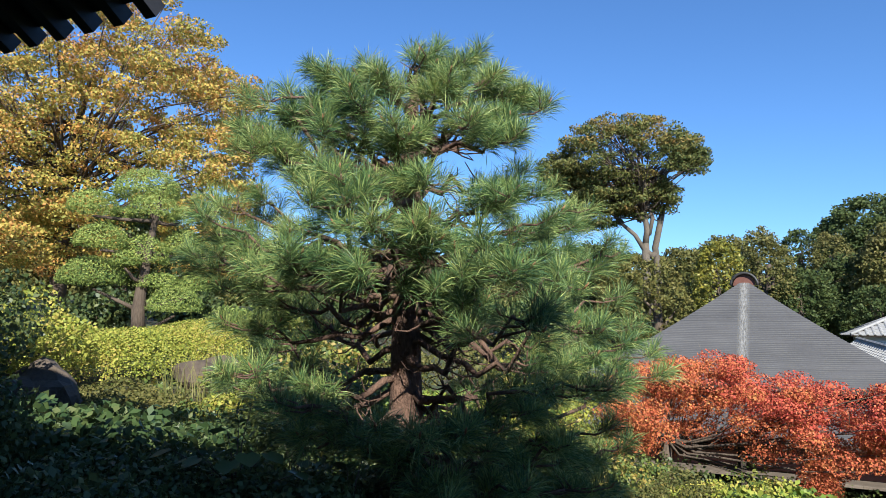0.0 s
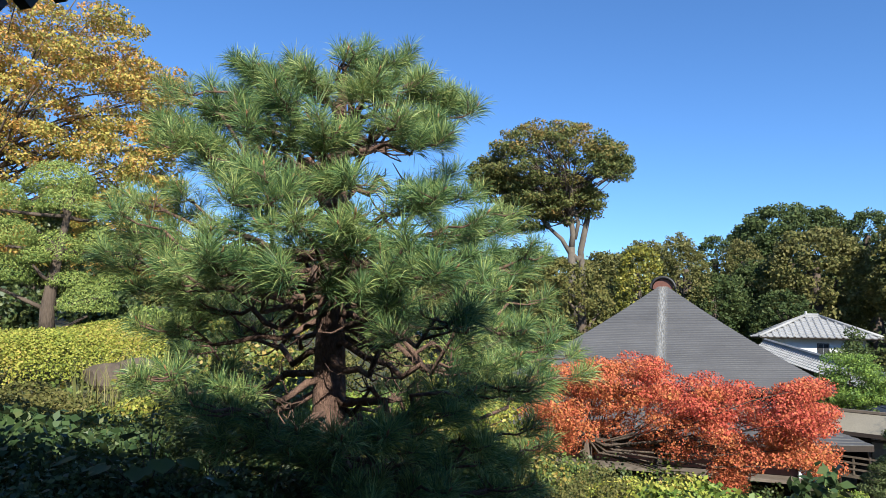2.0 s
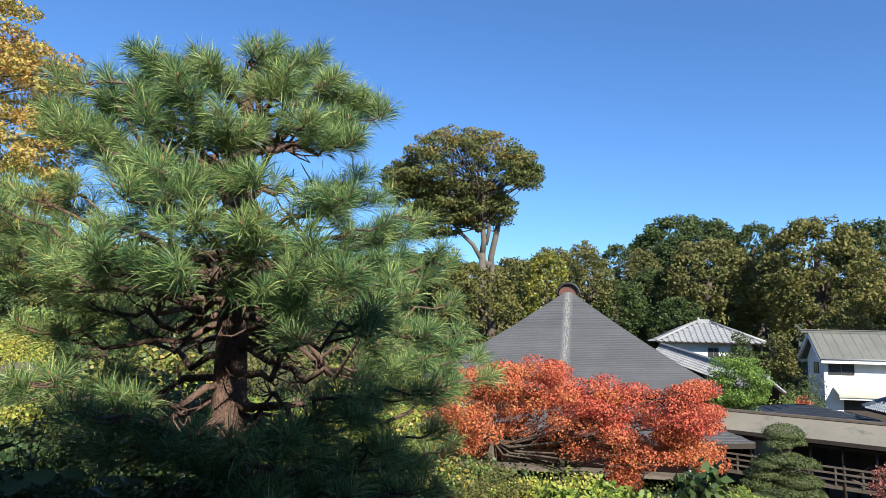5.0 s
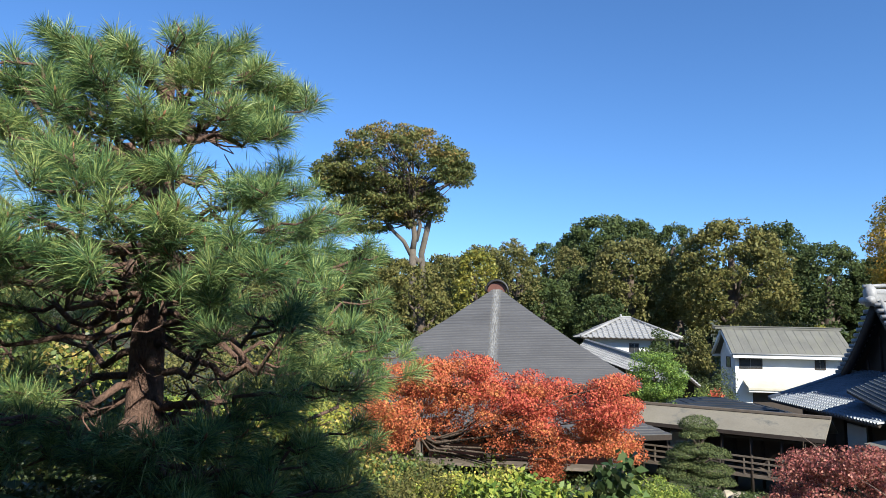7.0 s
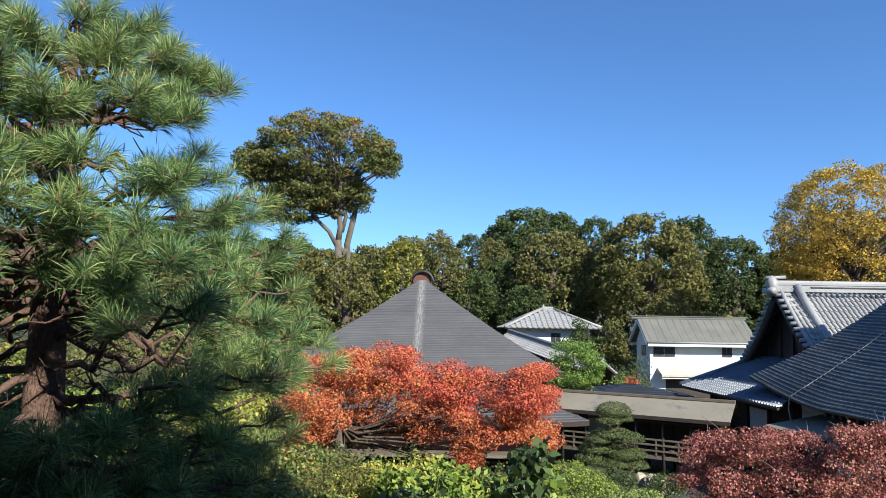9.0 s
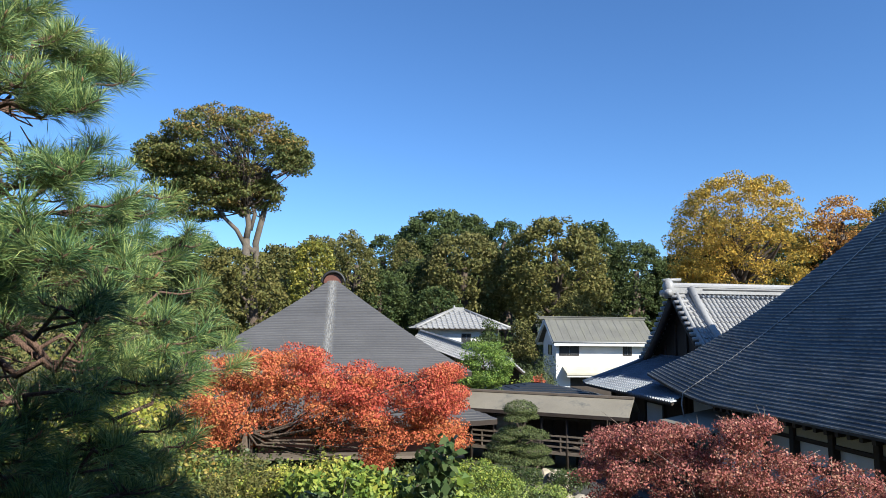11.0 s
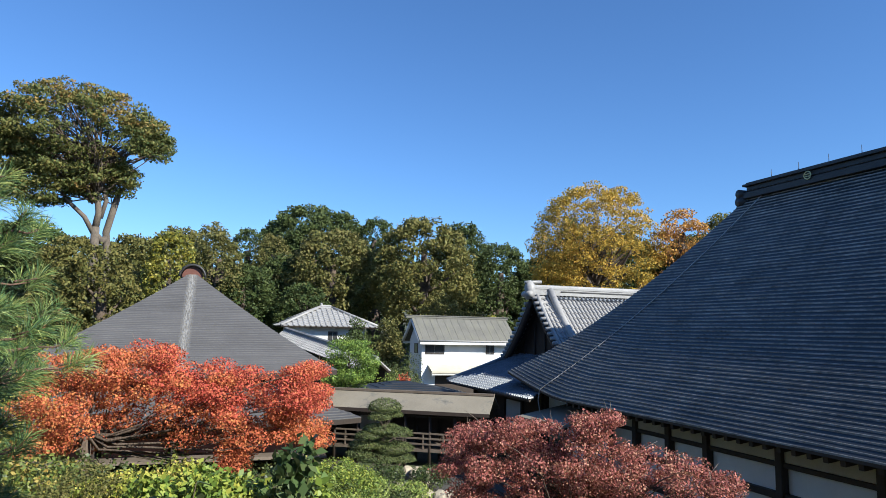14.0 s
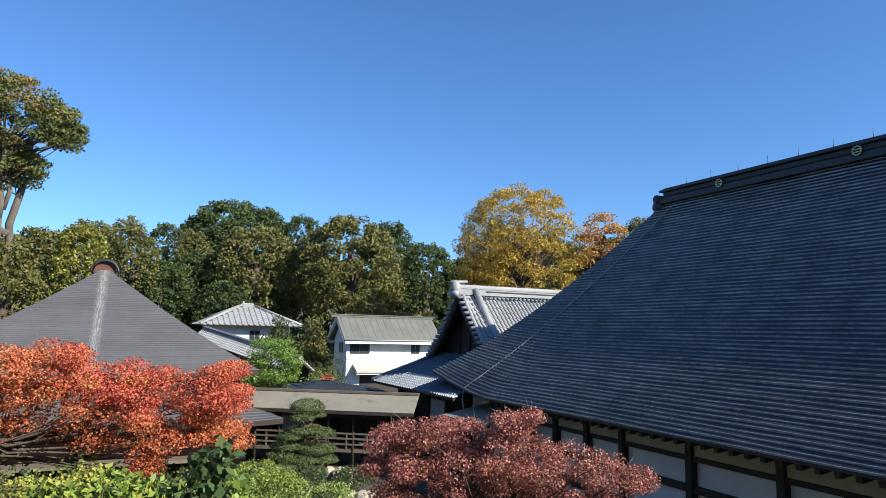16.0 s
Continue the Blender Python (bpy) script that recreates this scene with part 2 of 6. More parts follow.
def quads_mesh(name, verts, material, per=4, smooth_faces=False):
    """A mesh of separate faces, each with `per` corners, from an array of n x per x 3."""
    n = len(verts)
    me = bpy.data.meshes.new(name)
    me.vertices.add(n * per)
    me.vertices.foreach_set("co", np.ascontiguousarray(verts, np.float32).ravel())
    me.loops.add(n * per)
    me.loops.foreach_set("vertex_index", np.arange(n * per, dtype=np.int32))
    me.polygons.add(n)
    me.polygons.foreach_set("loop_start", np.arange(0, n * per, per, dtype=np.int32))
    me.update(calc_edges=True)
    me.validate()
    me.materials.append(material)
    return me


def thing(name, at, label, category, group="", kind="", turn=0.0):
    ob = new(name)
    ob.matrix_world = pose(*at, 0, 0, turn)
    return tagged(ob, label, category, group, kind)


def put(name, me, parent, label="", m=None):
    ob = new(name, me)
    ob.parent = parent
    if m is not None:
        ob.matrix_basis = m
    return tagged(ob, label)


def box_data(boxes):
    """Boxes (x0, y0, z0, x1, y1, z1) with chamfer-free sides, joined into one mesh."""
    vs, fs = [], []
    for x0, y0, z0, x1, y1, z1 in boxes:
        k = len(vs)
        vs += [(x0, y0, z0), (x1, y0, z0), (x1, y1, z0), (x0, y1, z0), (x0, y0, z1), (x1, y0, z1), (x1, y1, z1), (x0, y1, z1)]
        fs += [(k, k + 3, k + 2, k + 1), (k + 4, k + 5, k + 6, k + 7), (k, k + 1, k + 5, k + 4), (k + 1, k + 2, k + 6, k + 5), (k + 2, k + 3, k + 7, k + 6), (k + 3, k, k + 4, k + 7)]
    return vs, fs


def part_box(name, parent, material, x0, y0, z0, x1, y1, z1, label="", bevel=0.012):
    """One box with bevelled edges as a part."""
    bm = bmesh.new()
    vs, fs = box_data([(min(x0, x1), min(y0, y1), min(z0, z1), max(x0, x1), max(y0, y1), max(z0, z1))])
    bv = [bm.verts.new(v) for v in vs]
    for f in fs:
        bm.faces.new([bv[i] for i in f])
    if bevel:
        lim = min(abs(x1 - x0), abs(y1 - y0), abs(z1 - z0)) * 0.3
        bmesh.ops.bevel(bm, geom=list(bm.edges), offset=min(bevel, lim), segments=1, affect="EDGES")
    me = bpy.data.meshes.new(name)
    bm.to_mesh(me)
    bm.free()
    me.materials.append(material)
    return put(name, me, parent, label)


def tubes(name, lines, material, sides=7):
    """Tapered tubes: a list of (points, radii), in one mesh."""
    vs, fs = [], []
    for pts, rad in lines:
        pts = [Vector(p) for p in pts]
        k0, n = len(vs), len(pts)
        for i, p in enumerate(pts):
            d = (pts[min(i + 1, n - 1)] - pts[max(i - 1, 0)]).normalized()
            a = d.cross(Vector((0.31, 0.17, 0.93)) if abs(d.z) < 0.9 else Vector((1, 0, 0))).normalized()
            b = d.cross(a)
            for j in range(sides):
                t = 2 * math.pi * j / sides
                vs.append(p + (a * math.cos(t) + b * math.sin(t)) * rad[i])
        for i in range(n - 1):
            for j in range(sides):
                u, v = k0 + i * sides + j, k0 + i * sides + (j + 1) % sides
                fs.append((u, v, v + sides, u + sides))
        fs.append(tuple(k0 + (n - 1) * sides + j for j in range(sides)))
        fs.append(tuple(k0 + sides - 1 - j for j in range(sides)))
    return mesh_from(name, vs, fs, material, True)


def unit(v):
    return v / np.maximum(np.linalg.norm(v, axis=-1, keepdims=True), 1e-9)


def leaf_faces(points, normals, size, spread=0.8, aspect=1.6, fold=0.15, droop=0.0, corners=6):
    """Leaves at points: pointed, a little folded faces (six corners) that lean off the normals."""
    n = len(points)
    nor = unit(normals + rng.normal(0, spread, (n, 3)))
    a = unit(np.cross(nor, rng.normal(0, 1, (n, 3))))
    if droop:
        a = unit(a + np.array((0, 0, -droop)))
        nor = unit(nor - a * np.sum(nor * a, axis=1, keepdims=True))
    b = np.cross(nor, a)
    s = (size * rng.uniform(0.6, 1.3, n))[:, None]
    w = s / aspect
    f = nor * s * fold
    if corners == 4:
        return np.stack([points, points + a * s * 0.5 + b * w * 0.5 + f, points + a * s, points + a * s * 0.5 - b * w * 0.5], axis=1)
    return np.stack([points, points + a * s * 0.35 + b * w * 0.5 + f, points + a * s * 0.75 + b * w * 0.34 + f * 0.7, points + a * s, points + a * s * 0.75 - b * w * 0.34 + f * 0.7, points + a * s * 0.35 - b * w * 0.5 + f], axis=1)


def shell(center, radii, n, inner=0.75, up_only=-1.0):
    """Points in the outer shell of an ellipsoid, with their outward normals."""
    d = unit(rng.normal(0, 1, (n, 3)))
    if up_only > -1:
        d = d[d[:, 2] > up_only]
    r = rng.uniform(inner, 1.0, (len(d), 1)) ** 0.6
    return np.asarray(center) + d * r * np.asarray(radii), unit(d / np.asarray(radii))


def crown_mesh(name, clumps, per_clump, size, material, inner=0.7, spread=0.8, aspect=1.6, droop=0.0, up_only=-1.0, corners=6):
    ps, ns = [], []
    big = max(c[1][0] * c[1][2] for c in clumps)
    for c, r in clumps:
        n = max(12, int(per_clump * r[0] * r[2] / big))
        p, nn = shell(c, r, n, inner, up_only)
        ps.append(p)
        ns.append(nn)
    return quads_mesh(name, leaf_faces(np.concatenate(ps), np.concatenate(ns), size, spread, aspect, 0.15, droop, corners), material, corners)


def lumpy(center, radii, count, clump, flat=0.75, fill=0.55, low=-0.7):
    """Clumps over an ellipsoid's surface and some within, for an uneven crown with gaps."""
    out = []
    for i in range(count):
        d = unit(rng.normal(0, 1, 3))
        while d[2] < low:
            d = unit(rng.normal(0, 1, 3))
        r = rng.uniform(0.84, 1.0) if i > count * (1 - fill) else rng.uniform(0.3, 0.8)
        k = clump * rng.uniform(0.65, 1.3)
        out.append((np.asarray(center) + d * r * np.asarray(radii), (k, k, k * flat)))
    return out


def limbs(base, top, targets, r0, wander=0.08):
    """A trunk from base to top and a limb from it to each target."""
    base, top = Vector(base), Vector(top)
    h = (top - base).length
    n = 8
    trunk = []
    for i in range(n + 1):
        t = i / n
        off = Vector((math.sin(t * 5 + r0 * 30), math.cos(t * 4 + r0 * 17), 0)) * wander * h * t * (1 - 0.4 * t)
        trunk.append(base.lerp(top, t) + off * 0.5)
    lines = [(trunk, [r0 * (1.25 if i == 0 else 1.0 - 0.7 * i / n) for i in range(n + 1)])]
    for tgt in targets:
        tgt = Vector(tgt)
        t = min(0.92, max(0.3, ((tgt - base).dot(top - base)) / (h * h) - 0.18))
        i = int(t * n)
        st = trunk[i].lerp(trunk[min(i + 1, n)], t * n - i)
        d = tgt - st
        mid = st + d * 0.45 + Vector((rng.normal(0, 0.06), rng.normal(0, 0.06), -0.06)) * d.length
        r1 = r0 * (1 - 0.7 * t) * 0.5
        lines.append(([st, st.lerp(mid, 0.5), mid, mid.lerp(tgt, 0.6), tgt], [r1, r1 * 0.85, r1 * 0.65, r1 * 0.42, r1 * 0.2]))
    return lines


def tree(name, at, label, height, radii, center_z, trunk_r, leaf_mat, bark, clumps=26, clump=None, per=420, size=0.3, flat=0.75, limbs_n=7, group="", low=-0.7, spread=0.8, inner=0.6, category="tree", lean=(0, 0), fill=0.55, corners=6):
    """A tree at its base: tapered trunk with limbs, crown of clumps of leaves."""
    root = thing(name, at, label, category, group)
    clump = clump or radii[0] * 0.36
    radii = (radii[0] - 0.7 * clump, radii[1] - 0.7 * clump, max(0.4, radii[2] - 1.05 * clump * flat))
    cl = lumpy((lean[0], lean[1], center_z), radii, clumps, clump, flat, fill, low)
    tg = [c for c, r in cl[:limbs_n]]
    put("trunk", tubes("trunk", limbs((0, 0, -0.4), (lean[0], lean[1], center_z + radii[2] * 0.45), tg, trunk_r), bark), root)
    put("crown", crown_mesh("crown", cl, per, size, leaf_mat, inner, spread, corners=corners), root)
    return root

# ---- ground ----
def make_ground():
    radii = np.concatenate([[0.0], np.geomspace(0.6, 120, 110), np.geomspace(135, 3500, 22)])
    n = 200
    ang = np.linspace(0, 2 * np.pi, n, endpoint=False)
    r, a = np.meshgrid(radii[1:], ang, indexing="ij")
    x, y = r * np.sin(a), r * np.cos(a)
    bumps = 0.05 * np.sin(x * 1.7 + 2 * np.cos(y * 0.9)) * np.sin(y * 1.3) + 0.25 * np.sin(x * 0.21) * np.sin(y * 0.17) * smooth(35, 60, r)
    z = land(x, y) + bumps
    vs = np.concatenate([[[0, 0, 4.75]], np.stack([x, y, z], -1).reshape(-1, 3)])
    fs = [(0, 1 + (j + 1) % n, 1 + j) for j in range(n)]
    for i in range(len(radii) - 2):
        for j in range(n):
            k = 1 + i * n
            fs.append((k + j, k + (j + 1) % n, k + n + (j + 1) % n, k + n + j))
    ob = new("ground", mesh_from("ground", vs, fs, SOIL, True))
    tagged(ob, "dark garden soil sloping down to the temple court", "ground", kind="structure")


make_ground()
court = new("garden_court", mesh_from("garden_court", [tuple(E1 * s + E2 * q + np.array((0, 0, 0.06))) for s, q in ((21, 6.6), (21, 13.4), (27.4, 13.4), (31.5, 6.2), (26.5, 5.0))], [(4, 3, 2, 1, 0)], GRAVEL))
tagged(court, "grey gravel court between the temple halls", "court", kind="structure")


# ---- temple buildings ----
def ring_roof(root, x0, x1, y0, y1, dx, dy, z0, z1, count, material, curve=0.3, upturn=0.0, reach=5.0, lip=0.035, seg=22, name="roof_course", eave=0.22, edge_mat=None, wave=0.004, lit_share=0.09):
    """A hipped roof in courses: each course is a band round the roof with a small step at its lower edge."""
    def level(t, lift=0.0):
        ax, ay = dx * t, dy * t
        z = z0 + (z1 - z0) * ((1 - curve) * t + curve * t * t)
        cs = [(x0 + ax, y0 + ay), (x1 - ax, y0 + ay), (x1 - ax, y1 - ay), (x0 + ax, y1 - ay)]
        pts = []
        for k in range(4):
            (xa, ya), (xb, yb) = cs[k], cs[(k + 1) % 4]
            ln = math.hypot(xb - xa, yb - ya)
            for i in range(seg):
                f = i / seg
                f = f + 0.06 * math.sin(2 * math.pi * f) * -1
                near = min(f, 1 - f) * ln
                up = upturn * max(0, 1 - near / reach) ** 1.4 * (1 - t) ** 3
                sag = wave * (math.sin(41 * f + 97 * t) + 0.7 * math.sin(23 * f - 151 * t))
                pts.append((xa + (xb - xa) * f, ya + (yb - ya) * f, z + up + lift + (sag if lift > 0 else 0)))
        return pts
    n = 4 * seg
    for k in range(count):
        t0, t1 = k / count, (k + 1) / count
        # the strip above each lip carries the painted highlight
        low, edge, strip, top = level(t0, -0.01), level(t0, lip), level(t0 + lit_share * (t1 - t0), lip * (1 - lit_share)), level(t1, -0.006)
        vs = low + edge + strip + top
        fs = []
        for j in range(n):
            j2 = (j + 1) % n
            fs += [(j, j2, n + j2, n + j), (n + j, n + j2, 2 * n + j2, 2 * n + j), (2 * n + j, 2 * n + j2, 3 * n + j2, 3 * n + j)]
        me = mesh_from(name, vs, fs, material)
        me.materials.append(edge_mat or material)
        me.polygons.foreach_set("material_index", [1, 1, 0] * n)
        put(name, me, root)
    vs = level(0, -0.01) + level(0, -eave) + level(0.12, -0.5 * 0.12 * (z1 - z0) - eave)
    fs = []
    for j in range(n):
        j2 = (j + 1) % n
        fs += [(j2, j, n + j, n + j2), (n + j2, n + j, 2 * n + j, 2 * n + j2)]
    put("eave_board", mesh_from("eave_board", vs, fs, DARKWOOD), root, "dark wooden eave board")


def local_root(name, s, q, label, category, extra=0.0, z=0.0):
    p = E1 * s + E2 * q
    return thing(name, (p[0], p[1], z), label, category, turn=-AXIS + extra)


def window_part(root, x0, x1, z0, z1, y, panes=2, frame_mat=DARKWOOD, pane_mat=GLASS_DARK, axis="x"):
    """A framed window standing a little proud of a wall that faces the court (axis x) or the side (axis y)."""
    def b(name, par, mat, u0, w0, u1, w1, d0, d1, label=""):
        if axis == "x":
            return part_box(name, par, mat, u0, y - d1, w0, u1, y - d0, w1, label, 0.008)
        return part_box(name, par, mat, y - d1, u0, w0, y - d0, u1, w1, label, 0.008)
    fr = 0.06
    win = b("window", root, frame_mat, x0, z0, x1, z0 + fr, -0.02, 0.06, "dark framed window")
    for a in (("window_frame", x0, z1 - fr, x1, z1), ("window_frame", x0, z0 + fr, x0 + fr, z1 - fr), ("window_frame", x1 - fr, z0 + fr, x1, z1 - fr)):
        b(a[0], win, frame_mat, *a[1:], -0.02, 0.06)
    w = (x1 - x0 - 2 * fr) / panes
    for i in range(panes):
        b("pane", win, pane_mat, x0 + fr + i * w + 0.015, z0 + fr + 0.01, x0 + fr + (i + 1) * w - 0.015, z1 - fr - 0.01, -0.03, 0.02 + 0.015 * (i % 2))
    return win


def main_hall():
    root = local_root("main_hall", 11.75, 23, "large temple hall with a steep dark blue-grey roof", "temple")
    ring_roof(root, -8.9, 8.9, -17.75, 17.75, 8.9, 6.5, 3.62, 12.63, 68, NAVY, 0.17, 0.8, 5.2, 0.038, 64, eave=0.09, wave=0.008, edge_mat=LITEDGE)
    # ridge: stacked bands, a wider cap, crests and rods
    r0, r1 = -11.2, 11.2
    part_box("ridge_base", root, DARKRIDGE, -0.45, r0 - 0.2, 12.38, 0.45, r1 + 0.2, 12.64)
    part_box("ridge_body", root, DARKRIDGE, -0.38, r0, 12.48, 0.38, r1, 12.90)
    part_box("ridge_band", root, DARKRIDGE, -0.43, r0, 12.68, 0.43, r1, 12.72)
    part_box("ridge_cap", root, DARKRIDGE, -0.52, r0 - 0.12, 12.90, 0.52, r1 + 0.12, 13.00)
    part_box("ridge_cap", root, DARKRIDGE, -0.36, r0 - 0.05, 13.00, 0.36, r1 + 0.05, 13.09)
    for end in (r0 - 0.35, r1 + 0.35):
        lines = []
        for dz, rr in ((11.93, 0.2), (12.28, 0.24), (12.63, 0.2)):
            lines.append(([(-0.5, end, dz), (0.5, end, dz)], [rr, rr]))
        put("ridge_end_ornament", tubes("ridge_end_ornament", lines, DARKRIDGE, 12), root, "black scrolled ridge end")
    for s in (19.65, 13.82, 7.95, 2.15):
        y = s - 11.75
        for r, d, m, nm in ((0.155, 0.04, BRASS, "crest"),):
            ring = []
            for i in range(25):
                a = 2 * math.pi * i / 24
                ring.append((-0.50, y + r * math.cos(a), 12.71 + r * math.sin(a)))
            c = put(nm, tubes(nm, [(ring, [0.026] * 25)], m, 6), root, "round gilded crest on the ridge")
            for dz in (-0.045, 0.045):
                part_box("crest_bar", c, m, -0.52, y - 0.12, 12.71 + dz - 0.018, -0.46, y + 0.12, 12.71 + dz + 0.018)
    for s in (22.25, 20.84, 19.42, 18.01, 16.68, 15.3, 13.88, 12.4, 11.0, 9.6):
        y = s - 12.1
        put("lightning_rod", tubes("lightning_rod", [([(0, y, 13.06), (0, y, 13.50)], [0.017, 0.009])], IRON, 6), root)
    # wall under the eave on the side of the garden
    wx = 15.8 - 23
    posts = [23.6, 21.76, 19.86, 17.98, 15.04, 11.99, 9.0, 6.0, 3.0, 0.0]
    part_box("inner_wall", root, PLASTER, wx + 0.14, -14, 0.4, wx + 0.3, 12.5, 3.4, "white plaster wall")
    part_box("inner_wall", root, PLASTER, wx + 0.3, 12.2, 0.4, 7, 12.5, 3.4)
    part_box("inner_wall", root, DARKWOOD, 7, -14, 0.4, 7.2, 12.5, 3.4)
    part_box("inner_wall", root, DARKWOOD, wx + 0.3, -14, 0.4, 7, -13.8, 3.4)
    for s in posts:
        part_box("post", root, DARKWOOD, wx - 0.13, s - 11.75 - 0.12, 0, wx + 0.14, s - 11.75 + 0.12, 3.3, "dark timber post", 0.02)
    part_box("wall_beam", root, DARKWOOD, wx - 0.06, -13.5, 2.66, wx + 0.14, 12.3, 2.80, "dark timber beam")
    part_box("wall_beam", root, DARKWOOD, wx - 0.06, -13.5, 1.76, wx + 0.14, 12.3, 1.95, "dark timber beam")
    part_box("wall_beam", root, DARKWOOD, wx - 0.06, -13.5, 0.75, wx + 0.14, 12.3, 0.95, "dark timber beam")
    part_box("frieze_board", root, CREAM, wx + 0.0, -13.5, 2.80, wx + 0.13, 12.3, 3.25, "cream board behind the rafters")
    bm_vs, bm_fs = box_data([(0, -0.07, -0.16, 2.1, 0.07, 0.0)])
    raf = mesh_from("rafter", bm_vs, bm_fs, DARKWOOD)
    y = -13.3
    while y < 12.6:
        put("rafter", raf, root, "", pose(-8.75, y, 3.52, 0, -7, 0))
        y += 0.46
    # lightning wire over the roof
    wire = [(-8.9 * (1 - t), 10.3 + 4.2 * (1 - t), 3.62 + 9.01 * (0.83 * t + 0.17 * t * t) + 0.11 + 0.14 * (1 - t) ** 6) for t in np.linspace(1, 0, 15)]
    wire += [(-9.02, 14.4, 3.4), (-9.0, 14.1, 2.4)]
    put("roof_wire", tubes("roof_wire", [(wire, [0.026] * len(wire))], TILE, 5), root, "pale lightning conductor wire")
    # small lean-to roof at the corner of the corridor
    put("side_roof", mesh_from("side_roof", [(-9.9, 11.2, 2.75), (-9.9, 14.6, 2.75), (-7.0, 14.6, 3.3), (-7.0, 11.2, 3.3), (-9.9, 11.2, 2.63), (-9.9, 14.6, 2.63), (-7.0, 14.6, 3.18), (-7.0, 11.2, 3.18)], [(0, 1, 2, 3), (7, 6, 5, 4), (0, 4, 5, 1), (3, 2, 6, 7), (0, 3, 7, 4), (1, 5, 6, 2)], CORRROOF), root, "low grey sheet roof")
    part_box("side_wall", root, PLASTER, -9.3, 11.6, 0.3, -7.3, 11.75, 2.7, "white plaster panel")
    for xx in (-9.4, -8.4, -7.4):
        part_box("side_post", root, DARKWOOD, xx, 11.5, 0.0, xx + 0.13, 11.63, 2.75)
    return root


# the hipped hall: offset, turn, half width, run, eave and top
HQ, HT, HW, HD, HZ0, HZ1 = -0.571, -1.47, 6.714, 6.027, 4.259, 8.914


def square_hall():
    root = local_root("hipped_hall", 31, HQ, "temple hall under a steep grey hipped roof", "temple", HT)
    ring_roof(root, -HW, HW, 0, 15.5, HW - 0.22, HD, HZ0, HZ1, 56, COPPER, 0.1, 0.15, 3.0, 0.016, 14, edge_mat=LITGREY)
    # rounded ridge with a brown end
    vs, fs = [], []
    n, pts = 14, []
    for i in range(n + 1):
        a = math.pi * i / n
        pts.append((0.62 * math.cos(a), HZ1 - 0.13 + 0.62 * math.sin(a)))
    for yy in (5.9, 9.6):
        for px, pz in pts:
            vs.append((px, yy, pz))
    for i in range(n):
        fs.append((i, i + 1, n + 2 + i, n + 1 + i))
    put("ridge_cap", mesh_from("ridge_cap", vs, fs, DARKRIDGE, True), root, "rounded dark ridge cap")
    vs2 = [(x * 0.84, 6.02, HZ1 - 0.13 + (z - HZ1 + 0.13) * 0.84) for x, z in pts]
    put("ridge_end", mesh_from("ridge_end", vs2, [tuple(range(n, -1, -1))], RUST), root, "brown copper ridge end")
    rim = [(x, 5.9, z) for x, z in pts]
    put("ridge_rim", tubes("ridge_rim", [(rim, [0.07] * len(rim))], DARKRIDGE, 6), root)
    # pale streak that runs down from the ridge end
    vs, fs = [], []
    m = 46
    for i in range(m + 1):
        t = i / m
        yy = (HD - 0.05) * (1 - t) + 0.02
        tt = yy / HD
        zz = HZ0 + (HZ1 - HZ0) * (0.9 * tt + 0.1 * tt * tt) + 0.034
        w = 0.24 + 0.14 * t
        c = 0.0
        vs += [(c - w, yy, zz), (c + w, yy, zz)]
        if i:
            k = 2 * i
            fs.append((k - 2, k, k + 1, k - 1))
    streak, nt, b = nodes_of("pale_lime_streak")
    nt.links.new(ramp(nt, tex_noise(nt, 9, 6, (3, 0.6, 0.6)), [(0.35, (0.17, 0.165, 0.16)), (0.65, (0.31, 0.30, 0.285))]), b.inputs["Base Color"])
    b.inputs["Roughness"].default_value = 0.9
    patchy = ramp(nt, tex_noise(nt, 6, 8, (4, 0.5, 0.5), 0.7), [(0.3, (0, 0, 0)), (0.6, (1, 1, 1))])
    soft_edge = nt.nodes.new("ShaderNodeTexCoord")
    axes = nt.nodes.new("ShaderNodeSeparateXYZ")
    nt.links.new(soft_edge.outputs["Object"], axes.inputs[0])
    off = nt.nodes.new("ShaderNodeMath")
    off.operation = "ADD"
    off.inputs[1].default_value = 0.0
    nt.links.new(axes.outputs["X"], off.inputs[0])
    far = nt.nodes.new("ShaderNodeMath")
    far.operation = "ABSOLUTE"
    nt.links.new(off.outputs[0], far.inputs[0])
    fade = nt.nodes.new("ShaderNodeMapRange")
    for k, v in (("From Min", 0.06), ("From Max", 0.30), ("To Min", 1.0), ("To Max", 0.0)):
        fade.inputs[k].default_value = v
    nt.links.new(far.outputs[0], fade.inputs["Value"])
    both = nt.nodes.new("ShaderNodeMath")
    both.operation = "MULTIPLY"
    nt.links.new(patchy, both.inputs[0])
    nt.links.new(fade.outputs[0], both.inputs[1])
    nt.links.new(both.outputs[0], b.inputs["Alpha"])
    put("lime_streak", mesh_from("lime_streak", vs, fs, streak), root, "pale lime streak down the roof")
    # walls, posts
    part_box("wall", root, DARKWOOD, -5.0, 1.6, 0.4, 5.0, 1.75, 4.4, "dark timber wall")
    part_box("wall", root, PLASTER, 5.0, 1.6, 0.4, 5.15, 13.5, 4.4, "white plaster wall")
    part_box("wall", root, PLASTER, -5.15, 1.6, 0.4, -5.0, 13.5, 4.4, "white plaster wall")
    part_box("wall", root, PLASTER, -5.0, 13.35, 0.4, 5.0, 13.5, 4.4)
